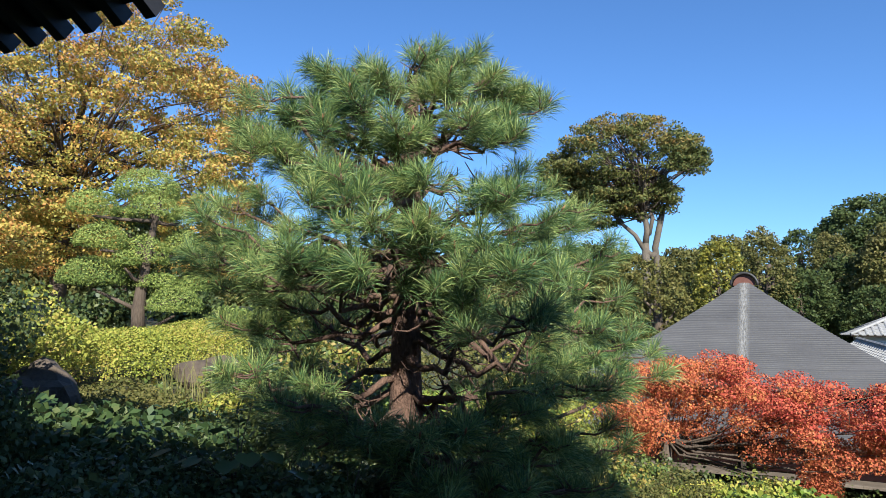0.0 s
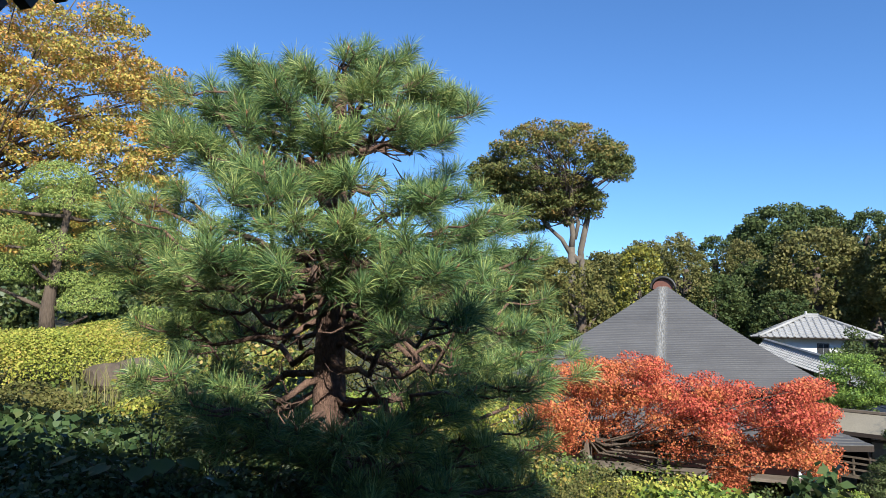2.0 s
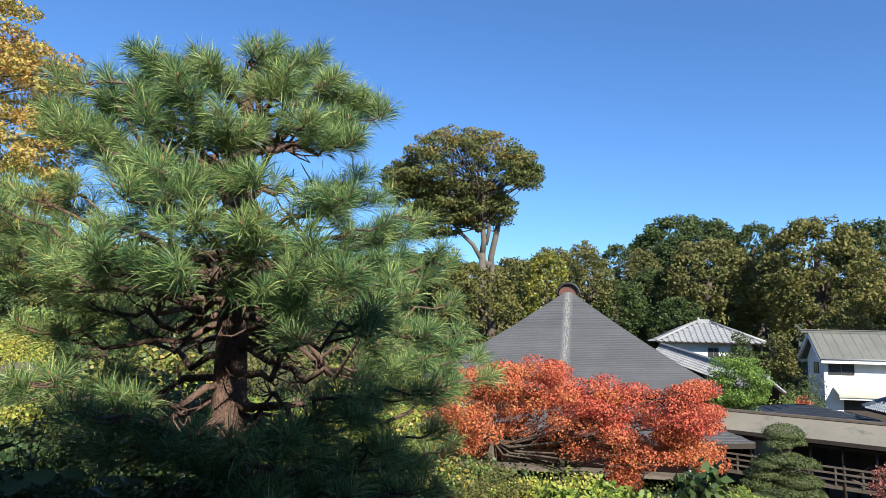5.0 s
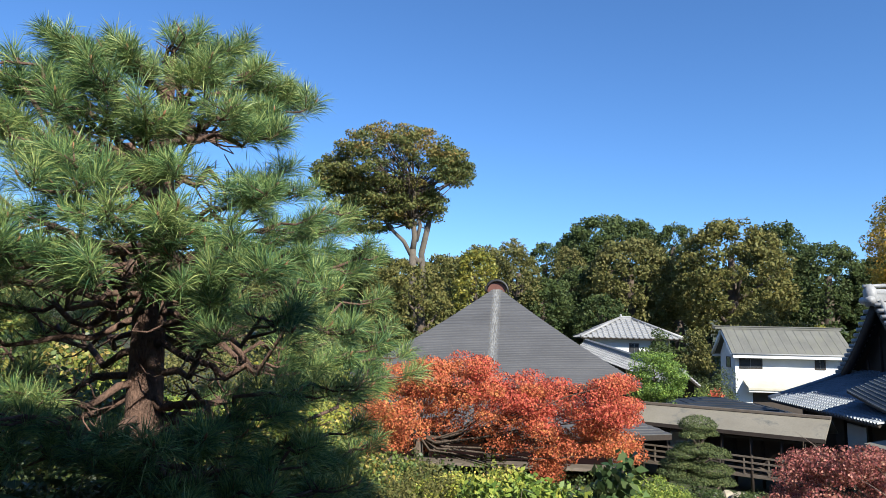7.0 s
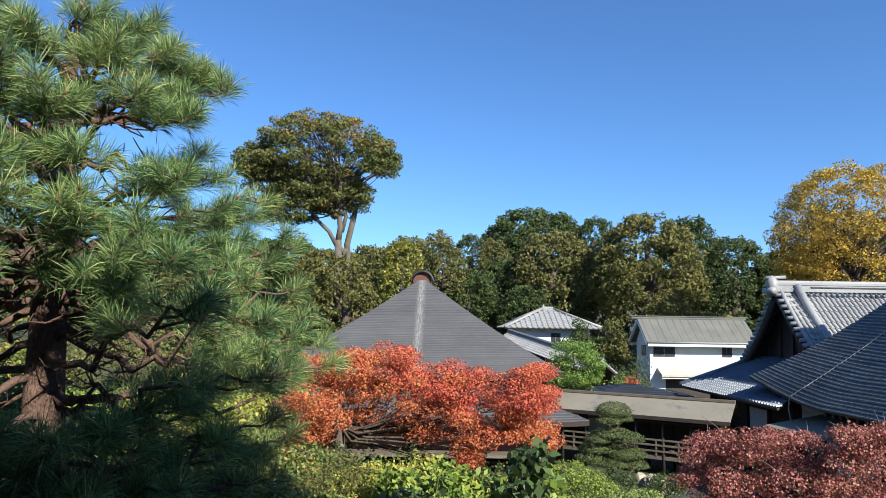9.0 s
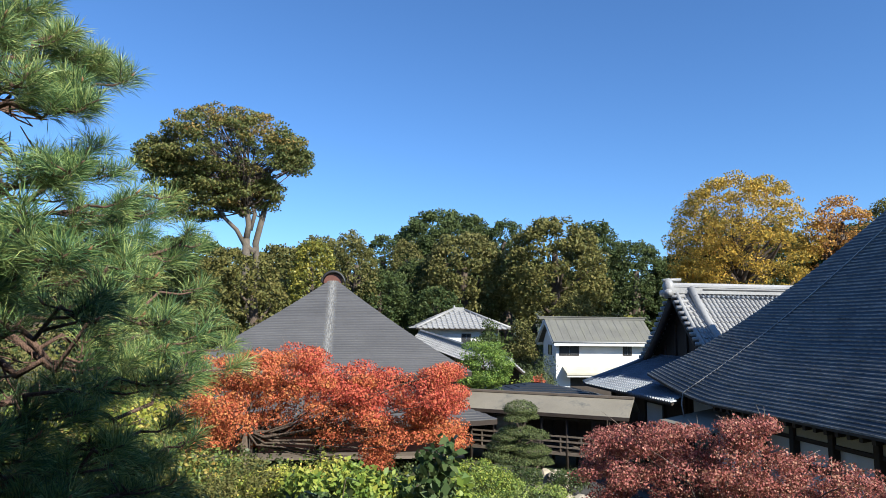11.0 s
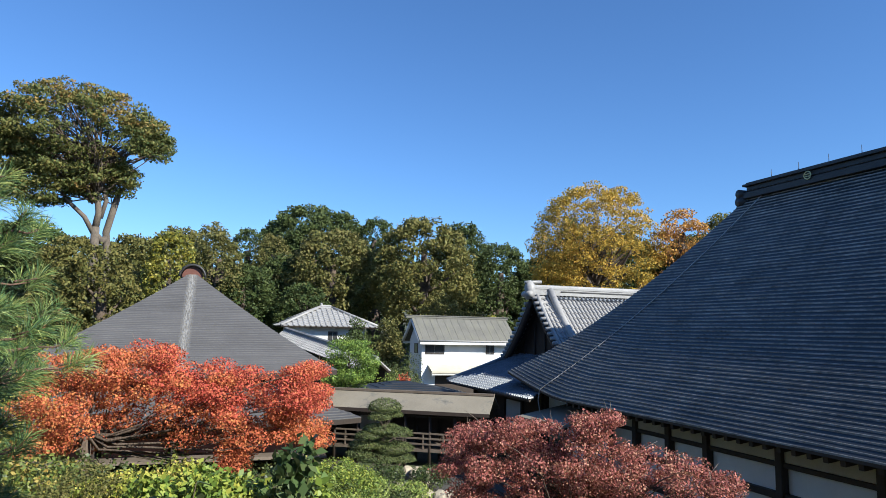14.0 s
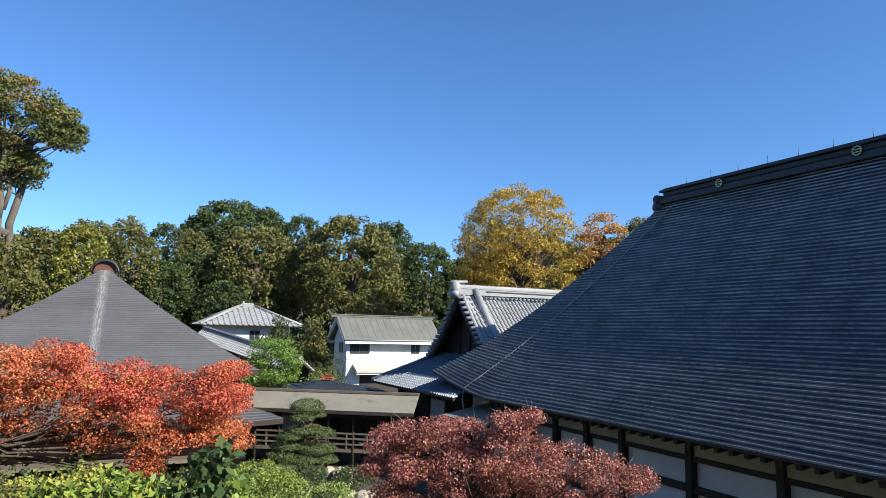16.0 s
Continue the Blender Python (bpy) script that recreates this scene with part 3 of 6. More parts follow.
    # lower roof round the porch
    ring_roof(root, -7.6, 7.55, -1.8, 9.0, 3.3, 2.9, 2.36, 3.7, 12, COPPER, 0.35, 0.12, 2.5, 0.03, 12, edge_mat=LITGREY)
    for xx in (-5.9, -3.0, 0.0, 3.0, 5.75):
        part_box("porch_post", root, DARKWOOD, xx - 0.1, -1.0, 0.15, xx + 0.1, -0.8, 2.6, "dark timber post", 0.02)
    part_box("porch_floor", root, OLDWOOD, -6.2, -1.3, 0.75, 6.2, 1.6, 0.87, "weathered veranda boards")
    for xx in (-4.4, -1.5, 1.5, 4.4):
        part_box("shutter", root, RUST, xx - 1.25, -0.2, 0.87, xx + 1.25, -0.1, 2.5, "brown timber shutter")
    part_box("side_panel", root, PLASTER, 5.2, -0.5, 0.87, 5.65, -0.4, 2.5, "white plaster panel")
    return root


def tile_roof(root, a, b, c, d, rows, material, rib=0.27, name="roof", label=""):
    """A tiled roof plane with eave a-b and ridge d-c: one pan sheet, ribs of round tiles, and stepped rows."""
    a, b, c, d = (Vector(v) for v in (a, b, c, d))
    nor = (b - a).cross(d - a).normalized()
    if nor.z < 0:
        nor = -nor
    n = max(2, int((b - a).length / rib))
    vs, fs = [], []
    ab = b - a
    ud, uc = (d - a).dot(ab) / ab.length_squared, (c - a).dot(ab) / ab.length_squared
    hipped = abs(uc - ud - 1) > 0.05
    rise = d - (a + ab * ud)
    def at(u, v):
        return a + ab * u + rise * v if hipped else a.lerp(b, u).lerp(d.lerp(c, u), v)
    def limit(u):
        if not hipped:
            return 1.0
        left = u / ud if ud > 1e-4 else 1.0
        right = (1 - u) / (1 - uc) if uc < 1 - 1e-4 else 1.0
        return max(0.0, min(1.0, left, right))
    for k in range(rows):
        for i in range(n):
            u0, u1, w = i / n, (i + 1) / n, 1 / n
            v0, v1 = k / rows, min((k + 1) / rows + 0.004, limit((u0 + u1) / 2) + 0.004)
            if v1 <= v0 + 0.005:
                continue
            prof = [(u0, 0.0), (u0 + 0.1 * w, 0.06), (u0 + 0.24 * w, 0.085), (u0 + 0.38 * w, 0.06), (u0 + 0.48 * w, 0.0), (u1, 0.0)]
            k0 = len(vs)
            for u, h in prof:
                vs.append(at(u, v0) + nor * (h + 0.045))
            for u, h in prof:
                vs.append(at(u, v1) + nor * h)
            for j in range(5):
                fs.append((k0 + j, k0 + j + 1, k0 + 7 + j, k0 + 6 + j))
            k1 = len(vs)
            for u, h in prof:
                vs.append(at(u, v0) + nor * (h - 0.03))
            for j in range(5):
                fs.append((k1 + j, k1 + j + 1, k0 + j + 1, k0 + j))
    me = mesh_from(name, vs, fs, material)
    ob = put(name, me, root, label)
    th = 0.1
    vs = [a - nor * 0.02, b - nor * 0.02, c - nor * 0.02, d - nor * 0.02, a - nor * th, b - nor * th, c - nor * th, d - nor * th]
    put("roof_board", mesh_from("roof_board", vs, [(0, 1, 2, 3), (7, 6, 5, 4), (0, 4, 5, 1), (1, 5, 6, 2), (2, 6, 7, 3), (3, 7, 4, 0)], DARKWOOD), root)
    return ob


def ridge_rolls(root, a, b, material, r=0.16, name="ridge"):
    """A ridge of stacked tiles: a body of three layers with a round cap."""
    a, b = Vector(a), Vector(b)
    up = Vector((0, 0, 1))
    side = (b - a).cross(up).normalized()
    vs, fs = [], []
    prof = [(-1.5, 0), (-1.5, 0.9), (-1.15, 0.9), (-1.15, 1.7), (-1.3, 1.7), (-1.3, 2.1), (-0.8, 2.3), (-0.5, 2.75), (0, 2.9), (0.5, 2.75), (0.8, 2.3), (1.3, 2.1), (1.3, 1.7), (1.15, 1.7), (1.15, 0.9), (1.5, 0.9), (1.5, 0)]
    n = len(prof)
    for p in (a, b):
        for u, h in prof:
            vs.append(p + side * u * r + up * (h - 0.4) * r)
    for j in range(n - 1):
        fs.append((j, j + 1, n + j + 1, n + j))
    fs += [tuple(range(n))[::-1], tuple(range(n, 2 * n))]
    return put(name, mesh_from(name, vs, fs, material), root, "stacked tile ridge")


def gabled_quarters():
    """The tiled building behind the main hall, its gable over a lower skirt roof."""
    root = local_root("temple_quarters", 33.1, 17.3, "temple building with a silver tiled gable roof", "temple")
    # local x runs along the ridge away from the gable, y away from the court
    g, hw, fall = 8.72, 3.95, 3.75
    tile_roof(root, (0.2, -hw, g - 0.3 - fall), (14, -hw, g - 0.3 - fall), (14, 0, g - 0.3), (0.2, 0, g - 0.3), 14, TILE, 0.24, "roof", "silver-grey tiled roof slope")
    tile_roof(root, (14, hw, g - 0.3 - fall), (0.2, hw, g - 0.3 - fall), (0.2, 0, g - 0.3), (14, 0, g - 0.3), 14, TILE, 0.3)
    ridge_rolls(root, (-0.1, 0, g - 0.3), (14, 0, g - 0.3), TILE, 0.2)
    # dark strip laid in for the shadow line along the ridge
    part_box("ridge_shadow_band", root, DARKRIDGE, 1.6, -0.33, g - 0.2, 13.5, 0.33, g - 0.13, "dark strip standing for the shadow line in the ridge")
    end_tile = tubes("ridge_tile_end", [([(0, -0.05, 0), (0, 0.12, 0.02)], [0.075, 0.075])], TILEDARK, 8)
    for i in range(44):
        put("ridge_tile_end", end_tile, root, "", pose(1.2 + 0.28 * i, -0.44, g - 0.55, 0, 0, 0))
    for sgn in (-1, 1):
        line = [Vector((0.95, sgn * (0.2 + (hw - 0.35) * t), g - 0.1 - (fall - 0.25) * t - 0.22 * math.sin(math.pi * t))) for t in (0, 0.2, 0.4, 0.6, 0.8, 1.0)]
        put("descending_ridge", tubes("descending_ridge", [(line, [0.2] * 6)], TILE, 8), root, "thick descending tile ridge")
        edge = [(0.12, sgn * (0.15 + (hw - 0.1) * t), g - 0.3 - fall * t - 0.2 * math.sin(math.pi * t)) for t in np.linspace(0, 1, 7)]
        put("verge_tiles", tubes("verge_tiles", [(edge, [0.12] * 7)], TILE, 8), root)
        k = 0
        for t in np.linspace(0.05, 0.98, 15):
            p = Vector((0.0, sgn * (0.15 + (hw - 0.1) * t), g - 0.33 - fall * t - 0.2 * math.sin(math.pi * t)))
            put("verge_tile", tubes("verge_tile", [([p + Vector((-0.22, 0, -0.02)), p + Vector((0.5, 0, 0.03))], [0.1, 0.1])], TILE, 8), root)
        bar = [(0.05, sgn * (0.1 + (hw - 0.15) * t), g - 0.62 - fall * t - 0.25 * math.sin(math.pi * t)) for t in np.linspace(0, 1, 6)]
        put("bargeboard", tubes("bargeboard", [(bar, [0.2] * 6)], DARKWOOD, 4), root, "dark bargeboard")
    put("ridge_ornament", tubes("ridge_ornament", [([(-0.15, 0, g - 0.6), (-0.2, 0, g + 0.1), (-0.25, 0, g + 0.42)], [0.3, 0.32, 0.1]), ([(-0.35, -0.42, g - 0.35), (-0.35, 0.42, g - 0.35)], [0.18, 0.18]), ([(-0.5, 0, g + 0.3), (0.5, 0, g + 0.36)], [0.09, 0.09])], TILE, 9), root, "grey ridge-end ornament tile")
    put("gable_wall", mesh_from("gable_wall", [(0.8, -3.5, 4.8), (0.8, 3.5, 4.8), (0.8, 0.3, 8.1), (0.8, -0.3, 8.1)], [(3, 2, 1, 0)], DARKWOOD), root, "shadowed timber gable")
    for yy in (-2.4, -1.2, 0, 1.2, 2.4):
        part_box("gable_lattice", root, DARKWOOD, 0.68, yy - 0.06, 4.8, 0.8, yy + 0.06, 7.9 - abs(yy) * 0.95)
    # skirt roof below the gable, towards the garden
    tile_roof(root, (-3.7, -6.8, 3.4), (-3.7, 3.2, 3.4), (0.9, 3.2, 5.0), (0.9, -4.6, 5.0), 20, TILEDARK, 0.23, "skirt_roof", "blue-grey tiled skirt roof")
    put("hip_ridge", tubes("hip_ridge", [([(-3.75, 3.25, 3.5), (-1.5, 3.4, 4.25), (0.9, 3.6, 5.1)], [0.13, 0.13, 0.13])], TILEDARK, 8), root)
    part_box("wall", root, DARKWOOD, -2.2, -5.5, 0.3, -2.0, 3, 3.7, "dark timber wall")
    part_box("wall", root, PLASTER, 1.2, -3.5, 3.0, 13.8, -3.35, 4.75, "white plaster wall")
    part_box("wall", root, PLASTER, 1.2, 3.35, 0.3, 13.8, 3.5, 4.75)
    for yy in (-5.4, -3.4, -1.4, 0.6, 2.6):
        part_box("post", root, DARKWOOD, -2.35, yy, 0.0, -2.2, yy + 0.15, 3.6)
    part_box("panel", root, PLASTER, -2.32, -3.2, 1.2, -2.22, -1.6, 2.9, "white plaster panel")


def storehouse():
    root = local_root("storehouse", 53, 17.35, "white plastered storehouse with a grey gabled roof", "storehouse")
    w, dp = 7.75, 3.4
    zb, ze, zr = -0.2, 5.45, 7.3
    bm = bmesh.new()
    vs = [bm.verts.new(v) for v in ((0, 0, zb), (w, 0, zb), (w, dp, zb), (0, dp, zb), (0, 0, ze), (w, 0, ze), (w, dp, ze), (0, dp, ze), (0, dp / 2, zr - 0.2), (w, dp / 2, zr - 0.2))]
    for f in ((0, 1, 5, 4), (2, 3, 7, 6), (1, 2, 6, 9, 5), (3, 0, 4, 8, 7), (4, 5, 9, 8), (8, 9, 6, 7)):
        bm.faces.new([vs[i] for i in f])
    me = bpy.data.meshes.new("wall")
    bm.to_mesh(me)
    bm.free()
    me.materials.append(PLASTER)
    put("wall", me, root, "smooth white plaster wall")
    for sgn, y0 in ((-1, -0.75), (1, dp + 0.75)):
        a, b, c, d = (-0.45, y0, ze - 0.02), (w + 0.6, y0, ze - 0.02), (w + 0.6, dp / 2, zr), (-0.45, dp / 2, zr)
        up, dn = 0.09, -0.13
        vs = [(x, y, z + up) for x, y, z in (a, b, c, d)] + [(x, y, z + dn) for x, y, z in (a, b, c, d)]
        put("roof_slope", mesh_from("roof_slope", vs, [(0, 1, 2, 3), (7, 6, 5, 4), (0, 4, 5, 1), (1, 5, 6, 2), (2, 6, 7, 3), (3, 7, 4, 0)], KURAROOF), root, "grey sheet roof slope with moss stains")
        for i in range(14):
            x = -0.45 + (w + 1.05) * (i + 0.5) / 14
            put("roof_seam", tubes("roof_seam", [([(x, y0, ze + 0.07), (x, dp / 2, zr + 0.1)], [0.014, 0.014])], KURAROOF, 4), root)
        part_box("eave_band", root, PLASTER, -0.4, y0 - 0.06, ze - 0.3, w + 0.55, y0 + 0.12, ze - 0.04, "white eave band")
        put("gutter", tubes("gutter", [([(-0.45, y0 - 0.1, ze), (w + 0.6, y0 - 0.1, ze)], [0.06, 0.06])], TILE, 8), root, "grey gutter")
    part_box("ridge", root, KURAROOF, -0.95, dp / 2 - 0.14, zr + 0.02, w + 0.75, dp / 2 + 0.14, zr + 0.2, "flat grey ridge")
    part_box("ridge_top", root, KURAROOF, -1.05, dp / 2 - 0.2, zr + 0.2, w + 0.85, dp / 2 + 0.2, zr + 0.27)
    for sgn in (-1, 1):
        line = [(-0.42, dp / 2 + sgn * 0.02, zr - 0.12), (-0.42, dp / 2 + sgn * 2.4, ze - 0.1)]
        put("bargeboard", tubes("bargeboard", [(line, [0.13, 0.13])], PLASTER, 4), root, "white bargeboard")
    window_part(root, 0.3, 1.97, 4.35, 5.13, 0)
    window_part(root, 5.74, 6.5, 4.38, 5.2, 0)
    window_part(root, 1.0, 1.9, 4.38, 5.2, 0, 2, DARKWOOD, GREENPANE, "y")
    window_part(root, 0.7, 1.5, 1.6, 2.6, 0, 2, DARKWOOD, GLASS_DARK, "y")
    part_box("vent", root, DARKWOOD, -0.05, dp / 2 - 0.2, 6.2, 0.03, dp / 2 + 0.2, 6.42)
    # canopy and entrance
    vs = [(0.55, -1.1, 3.0), (5.4, -1.1, 3.0), (5.4, 0.0, 3.5), (0.55, 0.0, 3.5), (0.55, -1.1, 2.84), (5.4, -1.1, 2.84), (5.4, 0, 3.34), (0.55, 0, 3.34)]
    put("canopy", mesh_from("canopy", vs, [(0, 1, 2, 3), (7, 6, 5, 4), (0, 4, 5, 1), (1, 5, 6, 2), (3, 7, 4, 0)], CREAM), root, "tan canopy over the entrance")
    part_box("canopy_beam", root, PLASTER, 0.6, -1.0, 2.68, 5.35, -0.85, 2.86, "white canopy beam")
    part_box("entrance", root, DARKWOOD, 1.2, -0.04, 0, 5.0, 0.02, 2.6, "dark entrance shutters")
    put("downpipe", tubes("downpipe", [([(5.0, -1.05, 2.95), (5.05, -0.6, 2.5), (5.05, -0.1, 2.4), (5.05, -0.1, 0.1)], [0.05] * 4)], TILE, 6), root, "white downpipe")


def hill_house():
    p = 66, 11.3
    root = local_root("hill_house", *p, "small white house with a grey tiled pyramid roof", "house")
    z0, z1 = 6.45, 8.3
    cs = [(-4.3, -3, z0), (4.9, -3, z0), (4.9, 4.6, z0), (-4.3, 4.6, z0)]
    r0, r1 = (-0.2, 0.8, z1), (0.9, 0.8, z1)
    tile_roof(root, cs[0], cs[1], r1, r0, 8, TILE, 0.5, "roof", "silver-grey tiled roof")
    tile_roof(root, cs[1], cs[2], r1, r1, 8, TILE, 0.5)
    tile_roof(root, cs[3], cs[0], r0, r0, 8, TILE, 0.5)
    tile_roof(root, cs[2], cs[3], r0, r1, 8, TILE, 0.5)
    ridge_rolls(root, r0, r1, TILE, 0.12)
    put("ridge_ornament", tubes("ridge_ornament", [([(-0.05, 0.8, z1), (-0.08, 0.8, z1 + 0.5)], [0.17, 0.08])], TILE, 8), root, "grey ridge-end tile")
    for c, r in ((cs[0], r0), (cs[1], r1), (cs[3], r0), (cs[2], r1)):
        put("hip_ridge", tubes("hip_ridge", [([Vector(c) + Vector((0, 0, 0.1)), Vector(r) + Vector((0, 0, 0.1))], [0.13, 0.13])], TILE, 7), root, "rounded hip ridge tiles")
    part_box("wall", root, PLASTER, -3.4, -2.0, 0, 3.8, 3.6, z0 + 0.1, "white plaster wall")
    window_part(root, 0.2, 1.1, 4.9, 6.0, -2.0)
    part_box("wall_beam", root, DARKWOOD, -3.45, -2.06, 4.6, 3.85, -1.98, 4.75)


def stair_gallery():
    """The tiled covered way that climbs to the house on the hill."""
    root = thing("stair_gallery", (0, 0, 0), "covered stair with a grey tiled roof climbing the hill", "gallery")
    a, b = E1 * 62 + E2 * 7.3, E1 * 43.5 + E2 * 11.2
    d = unit(b - a)
    n = np.array((d[1], -d[0], 0))
    n = n if n @ E1 < 0 else -n
    A, B = Vector(a) + Vector((0, 0, 6.1)), Vector(b) + Vector((0, 0, 4.3))
    N = Vector(n)
    tile_roof(root, A + N * 1.0 + Vector((0, 0, -0.8)), B + N * 1.0 + Vector((0, 0, -0.8)), B, A, 6, TILE, 0.42, "roof", "grey tiled roof")
    tile_roof(root, B - N * 1.0 + Vector((0, 0, -0.8)), A - N * 1.0 + Vector((0, 0, -0.8)), A, B, 6, TILE, 0.42)
    ridge_rolls(root, A, B, TILE, 0.1)
    for i in range(9):
        p = A.lerp(B, (i + 0.5) / 9)
        for sg in (-1, 1):
            q = p + N * sg * 0.7
            put("post", tubes("post", [([(q.x, q.y, ground_z(q) - 0.2), (q.x, q.y, q.z - 0.7)], [0.08, 0.08])], DARKWOOD, 6), root)
    for sg in (-1,):
        w = [A + N * sg * 0.6, B + N * sg * 0.6]
        vs = [(w[0].x, w[0].y, 0), (w[1].x, w[1].y, 0), (w[1].x, w[1].y, w[1].z - 0.75), (w[0].x, w[0].y, w[0].z - 0.75)]
        put("wall", mesh_from("wall", vs, [(0, 1, 2, 3)], DARKWOOD), root, "dark back wall")


def corridor():
    """The raised corridor between the two halls."""
    root = thing("corridor", (0, 0, 0), "raised wooden temple corridor with a weathered sheet roof", "corridor")
    a, b = E1 * 34.3 + E2 * 5.6, E1 * 29.2 + E2 * 13.3
    d = unit(b - a)
    n = np.array((d[1], -d[0], 0))
    n = n if n @ E1 < 0 else -n
    A, B, N, D = Vector(a), Vector(b), Vector(n), Vector(d)
    ln = (B - A).length
    def pt(u, v, z):
        return A + D * u + N * v + Vector((0, 0, z))
    def slab(name, us, vs_z, mat, label=""):
        u0, u1 = us
        (v0, z0), (v1, z1), th = vs_z
        q = [pt(u0, v0, z0), pt(u1, v0, z0), pt(u1, v1, z1), pt(u0, v1, z1)]
        vs = q + [p - Vector((0, 0, th)) for p in q]
        return put(name, mesh_from(name, vs, [(0, 1, 2, 3), (7, 6, 5, 4), (0, 4, 5, 1), (1, 5, 6, 2), (2, 6, 7, 3), (3, 7, 4, 0)], mat), root, label)
    slab("roof_slope", (0, ln), ((1.45, 2.62), (0, 3.3), 0.08), CORRROOF, "weathered grey-brown sheet roof slope")
    slab("roof_slope", (0, ln), ((-1.45, 2.62), (0, 3.3), 0.08), CORRROOF)
    slab("ridge_board", (0, ln), ((0.12, 3.38), (-0.12, 3.38), 0.1), OLDWOOD)
    slab("eave_board", (0, ln), ((1.47, 2.62), (1.40, 2.62), 0.16), DARKWOOD)
    slab("floor", (0, ln), ((1.0, 0.85), (-1.0, 0.85), 0.14), OLDWOOD, "weathered corridor floor")
    slab("back_wall", (0.3, ln), ((-0.95, 2.6), (-1.0, 2.6), 1.7), DARKWOOD, "dark rear wall")
    slab("hanging_panel", (2.3, 3.6), ((-0.80, 2.3), (-0.86, 2.3), 1.2), PLASTER, "pale screen")
    for i in range(8):
        u = 0.5 + (ln - 1.0) * i / 7
        for v in (0.95, -0.95):
            put("post", tubes("post", [([pt(u, v, -0.1), pt(u, v, 2.7)], [0.075, 0.075])], DARKWOOD, 6), root, "dark timber post")
    for z in (1.1, 1.35, 1.58):
        slab("rail", (0.2, ln), ((1.02, z), (0.95, z), 0.07), OLDWOOD, "weathered hand rail")
    slab("lintel", (0.2, ln), ((1.0, 2.35), (0.92, 2.35), 0.1), DARKWOOD)
    for i in range(10):
        u = 0.3 + (ln - 0.6) * i / 9
        slab("baluster", (u, u + 0.06), ((1.01, 1.58), (0.96, 1.58), 0.75), OLDWOOD)
    # low roofs behind the corridor
    back = local_root("low_roof", 37.5, 11.4, "low dark blue-grey roof behind the corridor", "roof")
    ring_roof(back, -3.6, 3.4, -2.2, 3.2, 3.2, 2.4, 2.75, 3.35, 7, NAVY, 0.1, 0.0, 2, 0.02, 5)
    part_box("wall", back, DARKWOOD, -2.8, -1.4, 0, 2.8, 2.6, 2.9)


def near_pavilion():
    """The building beside the path whose eave shows overhead."""
    root = thing("pavilion", (-1.85, 4.0, 0.07), "dark timber pavilion with rafter ends under its eave", "pavilion", turn=-25.0)
    # local x runs to the left along the eave as negative x, y towards the garden
    vs = [(0.02, 0.0, 8.42), (-14, 0.0, 8.42), (-14, -6.5, 12.4), (0.02, -6.5, 12.4)]
    vs += [(x, y, z - 0.14) for x, y, z in vs]
    put("roof_slope", mesh_from("roof_slope", vs, [(0, 3, 2, 1), (4, 5, 6, 7), (0, 1, 5, 4), (0, 4, 7, 3), (3, 7, 6, 2), (1, 2, 6, 5)], DARKRIDGE), root, "dark sheet roof seen from below")
    vs = [(0.02, -13.0, 8.42), (-14, -13.0, 8.42), (-14, -6.5, 12.4), (0.02, -6.5, 12.4)]
    vs += [(x, y, z - 0.14) for x, y, z in vs]
    put("roof_slope", mesh_from("roof_slope", vs, [(0, 1, 2, 3), (7, 6, 5, 4), (0, 4, 5, 1), (0, 3, 7, 4), (3, 2, 6, 7), (1, 5, 6, 2)], DARKRIDGE), root)
    vs, fs = box_data([(-0.045, -1.9, -0.12, 0.045, 0.06, 0.0)])
    # near-black instead of timber colour, to paint in the shade under the eave
    raf = mesh_from("rafter", vs, fs, DARKRIDGE)
    for i in range(40):
        put("rafter", raf, root, "", pose(-0.03 - 0.285 * i, 0.02, 8.28, -31, 0, 0))
    part_box("wall", root, DARKWOOD, -13, -1.75, 4.4, -1.2, -1.6, 9.2, "dark timber wall")
    part_box("wall", root, DARKWOOD, -1.35, -11.5, 4.4, -1.2, -1.75, 9.2)


def shade_hall():
    """An added hall shape behind the path; it is not seen, but its shade lies over the slope."""
    root = thing("shade_hall", (0, 0, 0), "unseen hall shape added behind the path to cast shade", "temple")
    part_box("wall", root, DARKWOOD, -17, -8.0, 4.5, 2.4, -2.6, 8.8)
    for y in (-1.3, -8.9):
        vs = [(-18, y, 8.3), (3.8, y, 8.3), (3.8, -5.1, 13.0), (-18, -5.1, 13.0)]
        vs += [(a, b, c - 0.2) for a, b, c in vs]
        put("roof_slope", mesh_from("roof_slope", vs, [(0, 1, 2, 3), (7, 6, 5, 4), (0, 4, 5, 1), (1, 5, 6, 2), (2, 6, 7, 3), (3, 7, 4, 0)], DARKRIDGE), root)


shade_hall()
main_hall()
square_hall()
gabled_quarters()
storehouse()
hill_house()
stair_gallery()
corridor()
near_pavilion()

# ---- far woods ----
def at_ground(az, d, drop=0.0):
    p = polar(az, d)
    return (p.x, p.y, ground_z(p) - drop)


